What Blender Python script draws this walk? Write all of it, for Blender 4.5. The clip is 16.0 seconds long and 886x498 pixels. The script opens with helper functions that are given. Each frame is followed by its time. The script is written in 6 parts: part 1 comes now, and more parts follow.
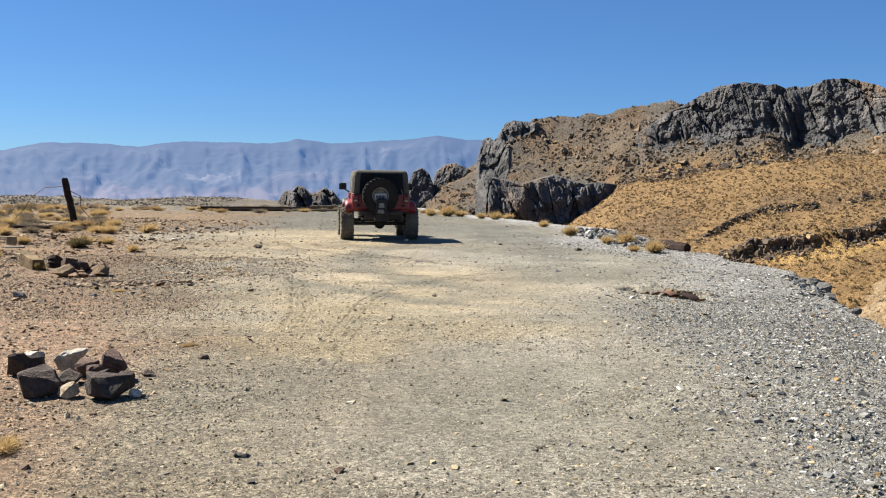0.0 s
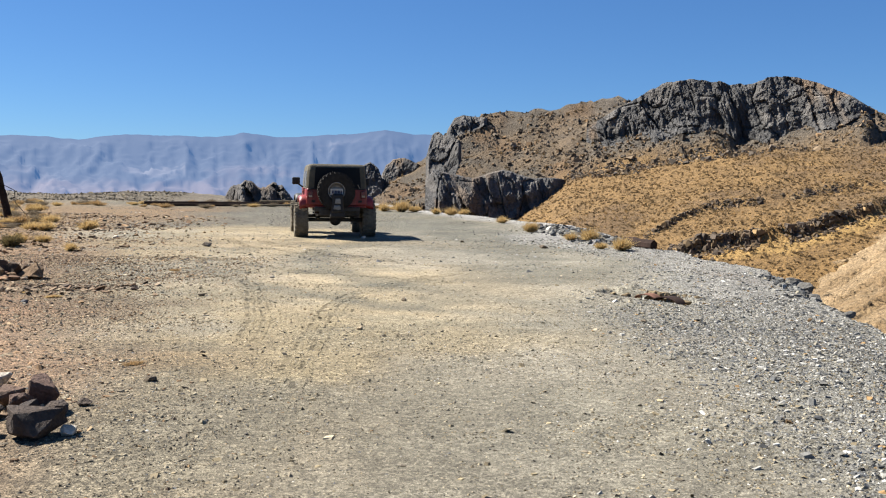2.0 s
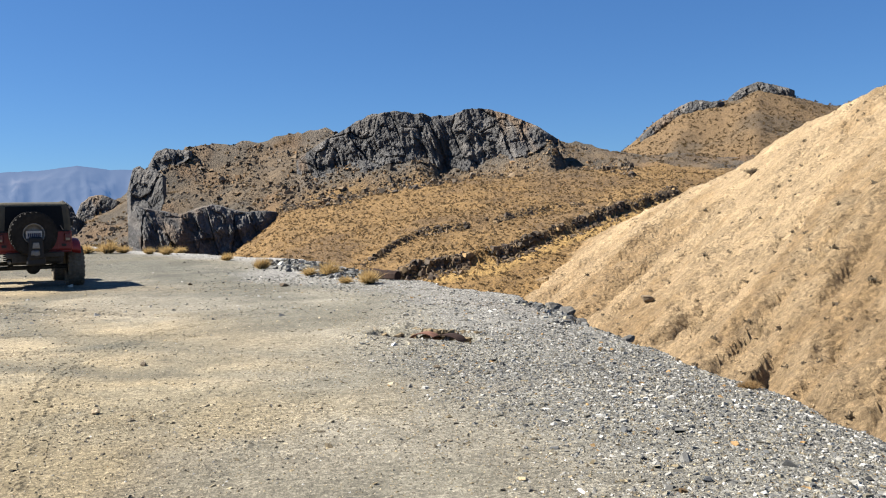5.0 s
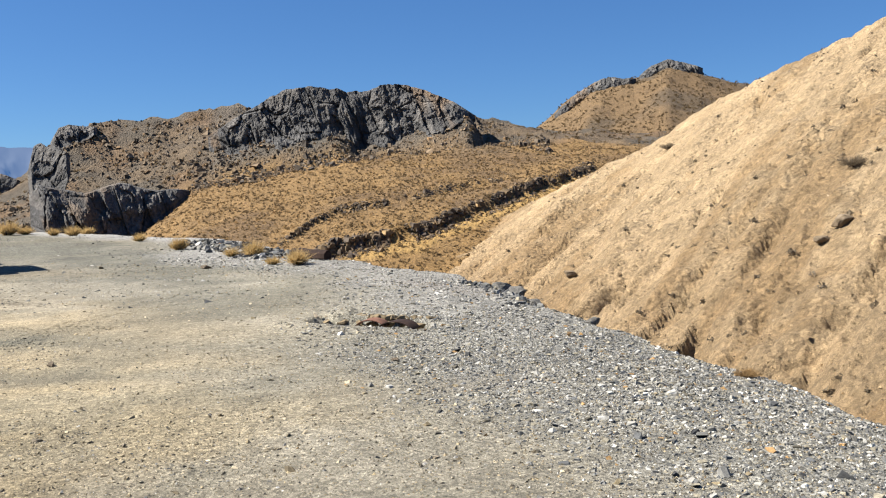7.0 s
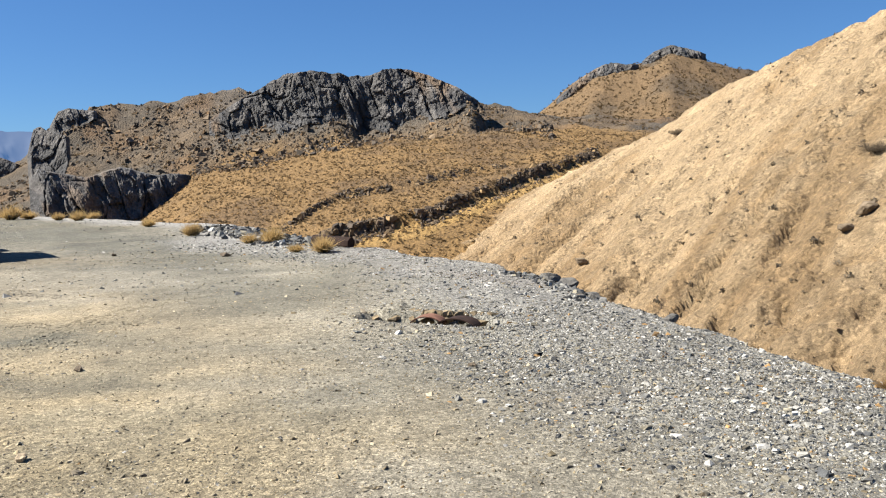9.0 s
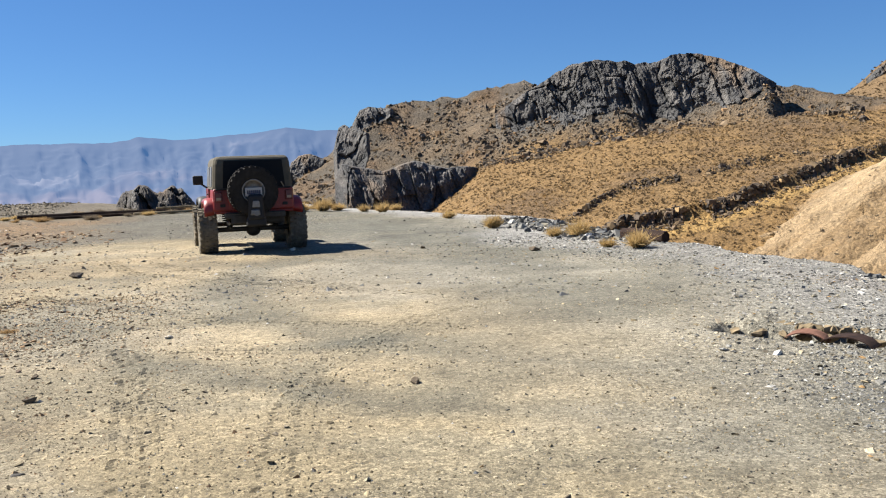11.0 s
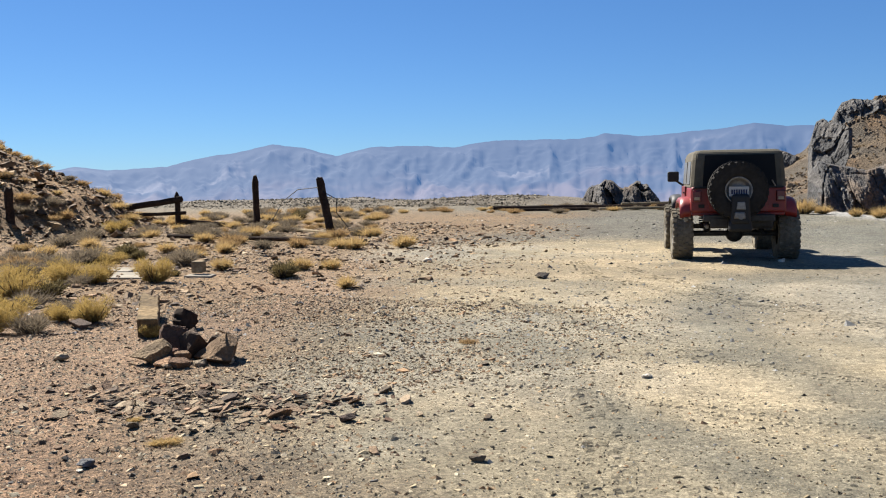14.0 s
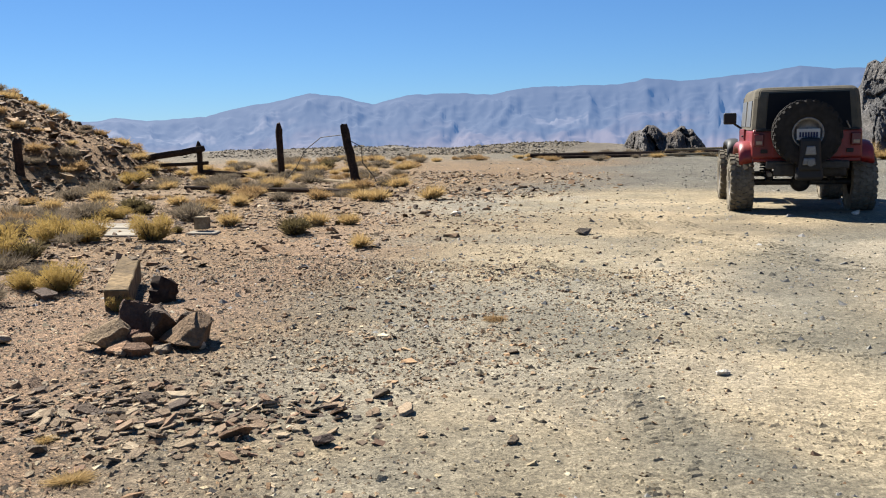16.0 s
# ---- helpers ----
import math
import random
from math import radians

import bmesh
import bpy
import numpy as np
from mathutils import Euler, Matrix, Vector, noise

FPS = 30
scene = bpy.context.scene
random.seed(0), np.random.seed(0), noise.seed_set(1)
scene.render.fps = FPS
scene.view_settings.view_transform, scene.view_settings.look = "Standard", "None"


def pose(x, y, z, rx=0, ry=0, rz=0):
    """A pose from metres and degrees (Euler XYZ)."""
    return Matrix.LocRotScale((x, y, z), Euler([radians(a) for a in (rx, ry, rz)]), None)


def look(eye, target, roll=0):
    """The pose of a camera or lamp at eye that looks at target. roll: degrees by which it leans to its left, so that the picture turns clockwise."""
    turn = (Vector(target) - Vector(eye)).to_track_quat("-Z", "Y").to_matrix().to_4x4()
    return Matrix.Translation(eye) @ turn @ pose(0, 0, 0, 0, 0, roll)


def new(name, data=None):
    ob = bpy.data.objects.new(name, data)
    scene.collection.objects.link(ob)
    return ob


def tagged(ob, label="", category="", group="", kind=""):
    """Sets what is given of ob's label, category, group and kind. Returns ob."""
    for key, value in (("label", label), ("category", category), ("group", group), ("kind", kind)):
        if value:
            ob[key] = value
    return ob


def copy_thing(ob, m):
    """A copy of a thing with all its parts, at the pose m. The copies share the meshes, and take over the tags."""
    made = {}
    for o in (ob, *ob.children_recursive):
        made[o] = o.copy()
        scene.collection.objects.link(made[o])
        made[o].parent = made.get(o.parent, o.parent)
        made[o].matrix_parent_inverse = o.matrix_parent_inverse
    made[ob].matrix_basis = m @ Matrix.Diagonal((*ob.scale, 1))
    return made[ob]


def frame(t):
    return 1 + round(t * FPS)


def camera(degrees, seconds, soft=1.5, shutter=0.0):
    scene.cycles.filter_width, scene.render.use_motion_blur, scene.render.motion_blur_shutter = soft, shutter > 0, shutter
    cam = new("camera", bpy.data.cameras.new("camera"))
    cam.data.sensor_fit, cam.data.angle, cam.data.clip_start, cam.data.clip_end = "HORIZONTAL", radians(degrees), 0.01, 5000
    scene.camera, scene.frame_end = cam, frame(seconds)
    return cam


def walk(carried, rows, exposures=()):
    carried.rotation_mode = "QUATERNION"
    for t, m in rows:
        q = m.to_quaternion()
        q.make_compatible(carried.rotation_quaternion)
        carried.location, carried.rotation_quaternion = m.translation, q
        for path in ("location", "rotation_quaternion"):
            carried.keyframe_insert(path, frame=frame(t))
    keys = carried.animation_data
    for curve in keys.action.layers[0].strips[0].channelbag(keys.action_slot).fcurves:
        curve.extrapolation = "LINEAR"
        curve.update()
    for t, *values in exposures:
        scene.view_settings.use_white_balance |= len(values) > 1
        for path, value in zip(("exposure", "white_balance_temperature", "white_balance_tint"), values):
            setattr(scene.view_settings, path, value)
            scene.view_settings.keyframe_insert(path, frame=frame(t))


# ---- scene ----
cam = camera(53.2, 16.0, soft=1.1)
METRES, EYE, TURN = 9.09, 1.42, 0.0
ROWS = [
    (0.0, 0.0, 0.0, 0.0, 0.05, -4.1, -0.72),
    (0.5, -0.0119, 0.0244, 0.0011, -1.66, -4.61, 0.27),
    (1.0, -0.0204, 0.0432, 0.0002, -2.25, -4.88, 0.49),
    (1.5, -0.0236, 0.0729, 0.0013, -1.65, -4.38, -0.13),
    (2.0, -0.0287, 0.0968, 0.0001, -3.3, -4.39, -0.89),
    (2.5, -0.0394, 0.123, 0.0002, -7.37, -3.98, -0.66),
    (3.0, -0.0479, 0.1464, -0.0003, -9.31, -3.67, -0.22),
    (3.5, -0.0508, 0.1764, 0.0012, -10.97, -2.5, -0.09),
    (4.0, -0.0559, 0.2028, -0.0014, -15.76, -2.57, -0.79),
    (4.5, -0.062, 0.232, 0.0009, -20.48, -2.53, -0.08),
    (5.0, -0.0613, 0.2617, -0.0006, -21.91, -2.39, 1.17),
    (7.5, -0.0554, 0.4015, -0.0042, -28.67, -4.28, 1.15),
    (8.0, -0.0598, 0.4303, -0.0046, -29.46, -4.3, 0.87),
    (10.5, -0.0809, 0.5964, -0.0086, -15.22, -5.54, 2.22),
    (11.0, -0.0872, 0.6287, -0.0082, -9.4, -4.94, 2.15),
    (11.5, -0.0967, 0.6589, -0.0044, -6.29, -3.62, 2.56),
    (12.0, -0.1039, 0.6906, -0.0049, -0.44, -3.38, 3.27),
    (12.5, -0.1104, 0.7258, -0.0033, 10.14, -3.67, 3.1),
    (13.0, -0.1233, 0.7547, -0.0053, 15.81, -3.8, 2.54),
    (13.5, -0.1339, 0.7856, -0.0048, 17.71, -3.78, 2.04),
    (14.0, -0.1352, 0.8261, -0.0062, 19.74, -4.4, 0.93),
    (14.5, -0.1443, 0.8606, -0.0098, 20.63, -5.35, 0.1),
    (15.0, -0.156, 0.8967, -0.0079, 20.74, -5.92, 0.8),
    (15.5, -0.1623, 0.9385, -0.0093, 21.83, -6.69, 1.51),
    (16.0, -0.1736, 0.9724, -0.0115, 22.14, -7.69, 1.43),
]
walk(cam, [(t, pose(0, 0, EYE, 0, 0, TURN) @ pose(METRES * x, METRES * y, METRES * z, 90 + pitch, roll, yaw)) for t, x, y, z, yaw, pitch, roll in ROWS])

# ---- light ----
SUN_AZ, SUN_EL = -61.0, 46.0
SUN_DIR = Vector((math.sin(radians(SUN_AZ)) * math.cos(radians(SUN_EL)), math.cos(radians(SUN_AZ)) * math.cos(radians(SUN_EL)), math.sin(radians(SUN_EL))))
world = bpy.data.worlds.new("sky")
scene.world = world
world.use_nodes = True
wt = world.node_tree
sky = wt.nodes.new("ShaderNodeTexSky")
sky.sky_type = "NISHITA"
sky.sun_disc = False
sky.sun_elevation = radians(SUN_EL)
sky.sun_rotation = radians(SUN_AZ % 360)
sky.altitude, sky.air_density, sky.dust_density, sky.ozone_density = 2000, 1.0, 0.1, 2.0
tint = wt.nodes.new("ShaderNodeVectorMath")
tint.operation = "MULTIPLY"
tint.inputs[1].default_value = (0.385, 0.575, 0.775)
wt.links.new(sky.outputs["Color"], tint.inputs[0])
even = wt.nodes.new("ShaderNodeMix")
even.data_type = "RGBA"
even.inputs["Factor"].default_value = 0.3
even.inputs["B"].default_value = (0.44, 1.58, 4.35, 1)
wt.links.new(tint.outputs[0], even.inputs["A"])
wt.links.new(even.outputs["Result"], wt.nodes["Background"].inputs["Color"])
wt.nodes["Background"].inputs["Strength"].default_value = 0.05
sun_data = bpy.data.lights.new("sun", "SUN")
sun_data.energy, sun_data.angle, sun_data.color = 5.0, radians(0.53), (1.0, 0.945, 0.865)
sun_lamp = new("sun", sun_data)
sun_lamp.matrix_world = look(tuple(SUN_DIR * 80), (0, 0, 0))
scene.view_settings.exposure = 1.55


# ---- small numeric tools ----
def lattice(ix, iy, seed):
    """A hashed random number in 0..1 for each whole-number cell."""
    n = (ix.astype(np.int64) * 374761393 + iy.astype(np.int64) * 668265263 + seed * 974634777) & 0xFFFFFFFF
    n = ((n ^ (n >> 13)) * 1274126177) & 0xFFFFFFFF
    return ((n ^ (n >> 16)) & 0xFFFF) / 65535.0


def vnoise(x, y, seed=0):
    """Smooth value noise in -1..1."""
    ix, iy = np.floor(x), np.floor(y)
    fx, fy = x - ix, y - iy
    fx, fy = fx * fx * (3 - 2 * fx), fy * fy * (3 - 2 * fy)
    a, b = lattice(ix, iy, seed), lattice(ix + 1, iy, seed)
    c, d = lattice(ix, iy + 1, seed), lattice(ix + 1, iy + 1, seed)
    return 2 * ((a * (1 - fx) + b * fx) * (1 - fy) + (c * (1 - fx) + d * fx) * fy) - 1


def fbm(x, y, seed=0, octaves=4, gain=0.5):
    total, amp = np.zeros_like(x, dtype=float), 1.0
    for k in range(octaves):
        total += amp * vnoise(x * 2 ** k + 17.3 * k, y * 2 ** k - 9.1 * k, seed + k)
        amp *= gain
    return total


def ridged(x, y, seed=0, octaves=4, gain=0.55):
    total, amp = np.zeros_like(x, dtype=float), 1.0
    for k in range(octaves):
        total += amp * (1 - 2 * np.abs(vnoise(x * 2 ** k + 5.7 * k, y * 2 ** k + 3.3 * k, seed + k)))
        amp *= gain
    return total


def smooth(a, b, v):
    u = np.clip((v - a) / (b - a), 0, 1)
    return u * u * (3 - 2 * u)


def mix(a, b, w):
    """Blend colour rows a and b (either may be one colour) by weights w."""
    a, b = np.asarray(a, float), np.asarray(b, float)
    return a * (1 - w[:, None]) + b * w[:, None]


# ---- materials ----
def nodes_of(name, rough=0.9):
    m = bpy.data.materials.new(name)
    m.use_nodes = True
    t = m.node_tree
    b = t.nodes["Principled BSDF"]
    b.inputs["Roughness"].default_value = rough
    b.inputs["Specular IOR Level"].default_value = 0.25
    return m, t, b


def add(t, kind, **values):
    n = t.nodes.new(kind)
    for k, v in values.items():
        n.inputs[k].default_value = v
    return n


def noise_node(t, scale, detail=4.0, rough=0.55, coord="Object"):
    c = t.nodes.new("ShaderNodeTexCoord")
    n = add(t, "ShaderNodeTexNoise", Scale=scale, Detail=detail, Roughness=rough)
    t.links.new(c.outputs[coord], n.inputs["Vector"])
    return n


def ramp_node(t, source, lo, hi, a, b):
    r = t.nodes.new("ShaderNodeMapRange")
    t.links.new(source, r.inputs["Value"])
    for key, v in (("From Min", lo), ("From Max", hi), ("To Min", a), ("To Max", b)):
        r.inputs[key].default_value = v
    return r


def mul_color(t, color, factor):
    m = t.nodes.new("ShaderNodeVectorMath")
    m.operation = "MULTIPLY"
    t.links.new(color, m.inputs[0])
    t.links.new(factor, m.inputs[1])
    return m.outputs[0]


def bumped(t, b, source, strength, distance):
    n = add(t, "ShaderNodeBump", Strength=strength, Distance=distance)
    t.links.new(source, n.inputs["Height"])
    t.links.new(n.outputs["Normal"], b.inputs["Normal"])
    return n


def toned_material(name, scales, contrast, bump, rough=0.95):
    """A surface whose colour comes from the mesh's own tone, with grain at several scales and fine relief."""
    m, t, b = nodes_of(name, rough)
    at = t.nodes.new("ShaderNodeAttribute")
    at.attribute_name = "tone"
    color = at.outputs["Color"]
    height = None
    for s, c in zip(scales, contrast):
        n = noise_node(t, s, 6.0, 0.62)
        color = mul_color(t, color, ramp_node(t, n.outputs["Fac"], 0.3, 0.7, 1 - c, 1 + c).outputs["Result"])
        height = n.outputs["Fac"]
    t.links.new(color, b.inputs["Base Color"])
    bumped(t, b, height, bump[0], bump[1])
    return m


def plain_material(name, color, rough=0.6, metal=0.0, var=0.15, scale=12.0, bump=0.0, dist=0.002, spec=0.4):
    m, t, b = nodes_of(name, rough)
    b.inputs["Metallic"].default_value = metal
    b.inputs["Specular IOR Level"].default_value = spec
    n = noise_node(t, scale, 5.0, 0.6)
    n2 = noise_node(t, scale * 0.17, 3.0, 0.5)
    c = t.nodes.new("ShaderNodeRGB")
    c.outputs[0].default_value = (*[0.58 * q for q in color], 1)
    k = mul_color(t, c.outputs[0], ramp_node(t, n.outputs["Fac"], 0.3, 0.7, 1 - var, 1 + var).outputs["Result"])
    k = mul_color(t, k, ramp_node(t, n2.outputs["Fac"], 0.3, 0.7, 1 - var, 1 + var).outputs["Result"])
    t.links.new(k, b.inputs["Base Color"])
    if bump:
        bumped(t, b, n.outputs["Fac"], bump, dist)
    return m


def pebbled_material(name):
    """Dry ground: the mesh's tone, blotched at metre scale, and set with small stones of many shades."""
    m, t, b = nodes_of(name, 0.95)
    at = t.nodes.new("ShaderNodeAttribute")
    at.attribute_name = "tone"
    color = at.outputs["Color"]
    for s, c in ((0.35, 0.1), (2.2, 0.2), (14.0, 0.2)):
        n = noise_node(t, s, 6.0, 0.65)
        color = mul_color(t, color, ramp_node(t, n.outputs["Fac"], 0.3, 0.7, 1 - c, 1 + c).outputs["Result"])
    co = t.nodes.new("ShaderNodeTexCoord")
    fine = noise_node(t, 60.0, 8.0, 0.75)
    dusty = mul_color(t, color, ramp_node(t, fine.outputs["Fac"], 0.32, 0.68, 0.45, 1.55).outputs["Result"])
    total = None
    for s, spread, tall in ((34.0, 0.42, 1.0), (85.0, 0.5, 0.6), (190.0, 0.4, 0.3)):
        v = add(t, "ShaderNodeTexVoronoi", Scale=s)
        t.links.new(co.outputs["Object"], v.inputs["Vector"])
        shade = t.nodes.new("ShaderNodeSeparateColor")
        t.links.new(v.outputs["Color"], shade.inputs["Color"])
        color = mul_color(t, color, ramp_node(t, shade.outputs["Red"], 0, 1, 1 - spread, 1 + spread).outputs["Result"])
        keep = ramp_node(t, shade.outputs["Green"], 0.6, 0.95, 0.0, 1.0)
        dome = ramp_node(t, v.outputs["Distance"], 0.0, 0.6, tall, 0.0)
        h = t.nodes.new("ShaderNodeMath")
        h.operation = "MULTIPLY"
        t.links.new(keep.outputs["Result"], h.inputs[0])
        t.links.new(dome.outputs["Result"], h.inputs[1])
        if total is None:
            total = h.outputs[0]
        else:
            s2 = t.nodes.new("ShaderNodeMath")
            t.links.new(total, s2.inputs[0])
            t.links.new(h.outputs[0], s2.inputs[1])
            total = s2.outputs[0]
    blend = t.nodes.new("ShaderNodeMix")
    blend.data_type = "RGBA"
    t.links.new(at.outputs["Alpha"], blend.inputs["Factor"])
    t.links.new(dusty, blend.inputs["A"])
    t.links.new(color, blend.inputs["B"])
    t.links.new(blend.outputs["Result"], b.inputs["Base Color"])
    relief = t.nodes.new("ShaderNodeMath")
    relief.operation = "MULTIPLY"
    t.links.new(total, relief.inputs[0])
    t.links.new(at.outputs["Alpha"], relief.inputs[1])
    grain = t.nodes.new("ShaderNodeMath")
    grain.operation = "MULTIPLY_ADD"
    t.links.new(fine.outputs["Fac"], grain.inputs[0])
    grain.inputs[1].default_value = 0.75
    t.links.new(relief.outputs[0], grain.inputs[2])
    bumped(t, b, grain.outputs[0], 1.0, 0.015)
    return m


M_ground = pebbled_material("dry_ground")
M_rock = toned_material("dark_rock", (0.12, 0.7, 2.2), (0.3, 0.4, 0.45), (1.0, 0.55), 0.85)
M_knoll = toned_material("black_rock", (0.5, 2.6, 8.0), (0.3, 0.4, 0.4), (1.0, 0.16), 0.85)
M_boulder = toned_material("broken_rock", (2.0, 11.0, 45.0), (0.22, 0.25, 0.25), (0.9, 0.03), 0.9)
M_stone = toned_material("loose_stone", (6.0, 40.0, 160.0), (0.2, 0.22, 0.2), (0.5, 0.004), 0.85)


# ---- mesh tools ----
def sheet(name, verts, faces, mat, tone=None, flat=False):
    """One mesh object from arrays of places and faces (all faces with the same number of corners)."""
    me = bpy.data.meshes.new(name)
    verts, faces = np.asarray(verts, np.float32), np.asarray(faces, np.int32)
    k = faces.shape[1]
    me.vertices.add(len(verts))
    me.vertices.foreach_set("co", verts.ravel())
    me.loops.add(faces.size)
    me.loops.foreach_set("vertex_index", faces.ravel())
    me.polygons.add(len(faces))
    me.polygons.foreach_set("loop_start", np.arange(0, faces.size, k, dtype=np.int32))
    me.polygons.foreach_set("use_smooth", np.full(len(faces), not flat))
    if tone is not None:
        at = me.color_attributes.new("tone", "FLOAT_COLOR", "POINT")
        at.data.foreach_set("color", np.c_[np.clip(tone[:, :3], 0, 1), tone[:, 3] if tone.shape[1] > 3 else np.ones(len(verts))].astype(np.float32).ravel())
    me.update(calc_edges=True)
    me.validate()
    if mat:
        me.materials.append(mat)
    return new(name, me)


def grid_faces(nu, nv, wrap=False):
    """Quads of a grid with nu columns and nv rows, vertex index row * nu + column."""
    i = np.arange(nu if wrap else nu - 1)
    j = np.arange(nv - 1)
    I, J = np.meshgrid(i, j)
    I2 = (I + 1) % nu
    return np.stack([J * nu + I, J * nu + I2, (J + 1) * nu + I2, (J + 1) * nu + I], -1).reshape(-1, 4)


# ---- the lie of the land ----
HUB = (-0.56, 2.4)          # the middle of the fan on which slopes and hills are laid out
EDGE_Y = [-40, 0, 5, 6.4, 7.1, 8.5, 9.5, 11, 12.6, 13.5, 15.5, 17, 20, 22, 28, 32, 35, 39, 45, 52, 62]
EDGE_X = [3.0, 3.2, 3.85, 4.25, 4.45, 4.75, 4.95, 5.4, 5.75, 6.05, 6.5, 6.75, 6.5, 6.05, 6.5, 6.4, 5.2, 4.0, 2.0, 0.5, -1.0]
AZ_HILL = [-9, -6, -3, -1.8, 0, 2.3, 2.8, 4.5, 8, 11.6, 14.5, 17.2, 18.9, 23.6, 27, 29.3, 33, 37, 41, 46, 52, 65]
MID_HILL = [-.12, -.10, -.07, -.055, -.04, -.036, -.034, -.034, -.033, .006, .016, .024, .029, .04, .042, .044, .043, .04, .036, .035, .035, .03]
TOP_HILL = [-.12, -.09, -.045, -.025, .002, .027, .045, .066, .0775, .086, .0925, .083, .078, .072, .072, .078, .061, .055, .05, .05, .05, .04]
AZ_FAR = [28, 33, 35, 36.8, 39.5, 41.5, 43.4, 45.9, 50, 58, 70]
TOP_FAR = [.03, .061, .088, .106, .114, .127, .119, .10, .07, .04, .03]
AZ_SPUR = [22, 26, 29.7, 33.3, 36.8, 40.2, 43.4, 45.9, 48.5, 50.5, 55.5, 62, 75, 95]
TOP_SPUR = [-.14, -.084, -.047, -.016, .0136, .041, .077, .099, .119, .133, .174, .21, .22, .2]


LEDGE_A = ([16.5, 18.5, 20.3, 25, 31], [-.06, -.04, -.0245, -.012, .006])
LEDGE_B = ([18, 20.2, 26.1, 31.5, 36.8], [-.082, -.069, -.049, -.0124, .0136])


# the crag on the hilltop: azimuths, the elevations of its foot and top
CROWN = [12.6, 13.8, 15.3, 17.2, 19, 20.4, 21.2, 22.2, 23.4, 24.4, 26.2, 28, 29.4]
CROWN_LOW = [.05, .045, .052, .06, .066, .068, .062, .043, .049, .054, .064, .072, .076]
CROWN_TOP = [.062, .077, .091, .111, .1175, .112, .1085, .114, .12, .1165, .108, .095, .0785]


def crown_range(az):
    return 187.0 - 0.45 * (az - 12)


def hub_polar(x, y):
    dx, dy = x - HUB[0], y - HUB[1]
    return np.degrees(np.arctan2(dx, dy)), np.hypot(dx, dy)


def edge_distance(x, y):
    """How far inside the flat pad a place lies (negative beyond its edge)."""
    wob = 0.15 * vnoise(x * 0.0 + y * 0.9, y * 0.31, 5) + 0.1 * vnoise(y * 2.7, x * 2.1, 6)
    e = np.interp(y, EDGE_Y, EDGE_X) - x + wob
    far = 56.0 + 1.5 * vnoise(x * 0.1, x * 0.05, 9) - y
    return np.minimum(e, far)


def mound(x, y):
    """The talus hill beside the fence."""
    d = np.hypot((x + 30.0) / 1.0, (y - 22.5) / 1.12)
    lump = 0.5 * fbm(x * 0.35, y * 0.35, 31, 4)
    return np.maximum(0, (13.2 + lump - d) * 0.54) * smooth(14.5, 11.5, d) + 0.0


def spur(az, r, x, y):
    top = np.interp(az, AZ_SPUR, TOP_SPUR)
    crest = np.interp(az, [22, 40, 50, 60, 95], [125, 100, 85, 74, 55])
    foot = np.interp(az, [22, 30, 35, 45, 55, 75], [60, 36, 25, 17, 13, 10])
    zc, zf = 1.42 + top * crest, -9.0
    z = zf + (zc - zf) * (r - foot) / (crest - foot)
    z = np.where(r > crest, zc - (r - crest) * 0.55, z)
    z = np.where(r < foot, zf - 0.1 * (foot - r), z)
    across, along = 0.43 * x - 0.9 * y, 0.9 * x + 0.43 * y
    rills = ridged(across * 0.22, along * 0.03, 41, 4)
    warp = 1.6 * fbm(x * 0.12, y * 0.12, 45, 3)
    runnels = ridged((across + warp) * 0.55, along * 0.055, 46, 3, 0.6)
    runnels = np.minimum(runnels, 0.35) * (0.5 + 0.5 * smooth(-0.4, 0.5, fbm(x * 0.07, y * 0.07, 47, 3)))
    clods = np.maximum(0, ridged(x * 0.4 + 0.3 * warp, y * 0.4, 48, 2, 0.5)) * smooth(-0.1, 0.6, fbm(x * 0.1, y * 0.1, 49, 3))
    z = z + smooth(0, 6, r - foot) * smooth(0, 8, np.abs(crest - r)) * (0.7 * runnels + 0.2 * clods)
    return z + smooth(0, 12, r - foot) * (0.6 * rills * smooth(0, 22, np.abs(crest - r)) + 0.2 * fbm(x * 0.7, y * 0.7, 43, 6, 0.66)), crest


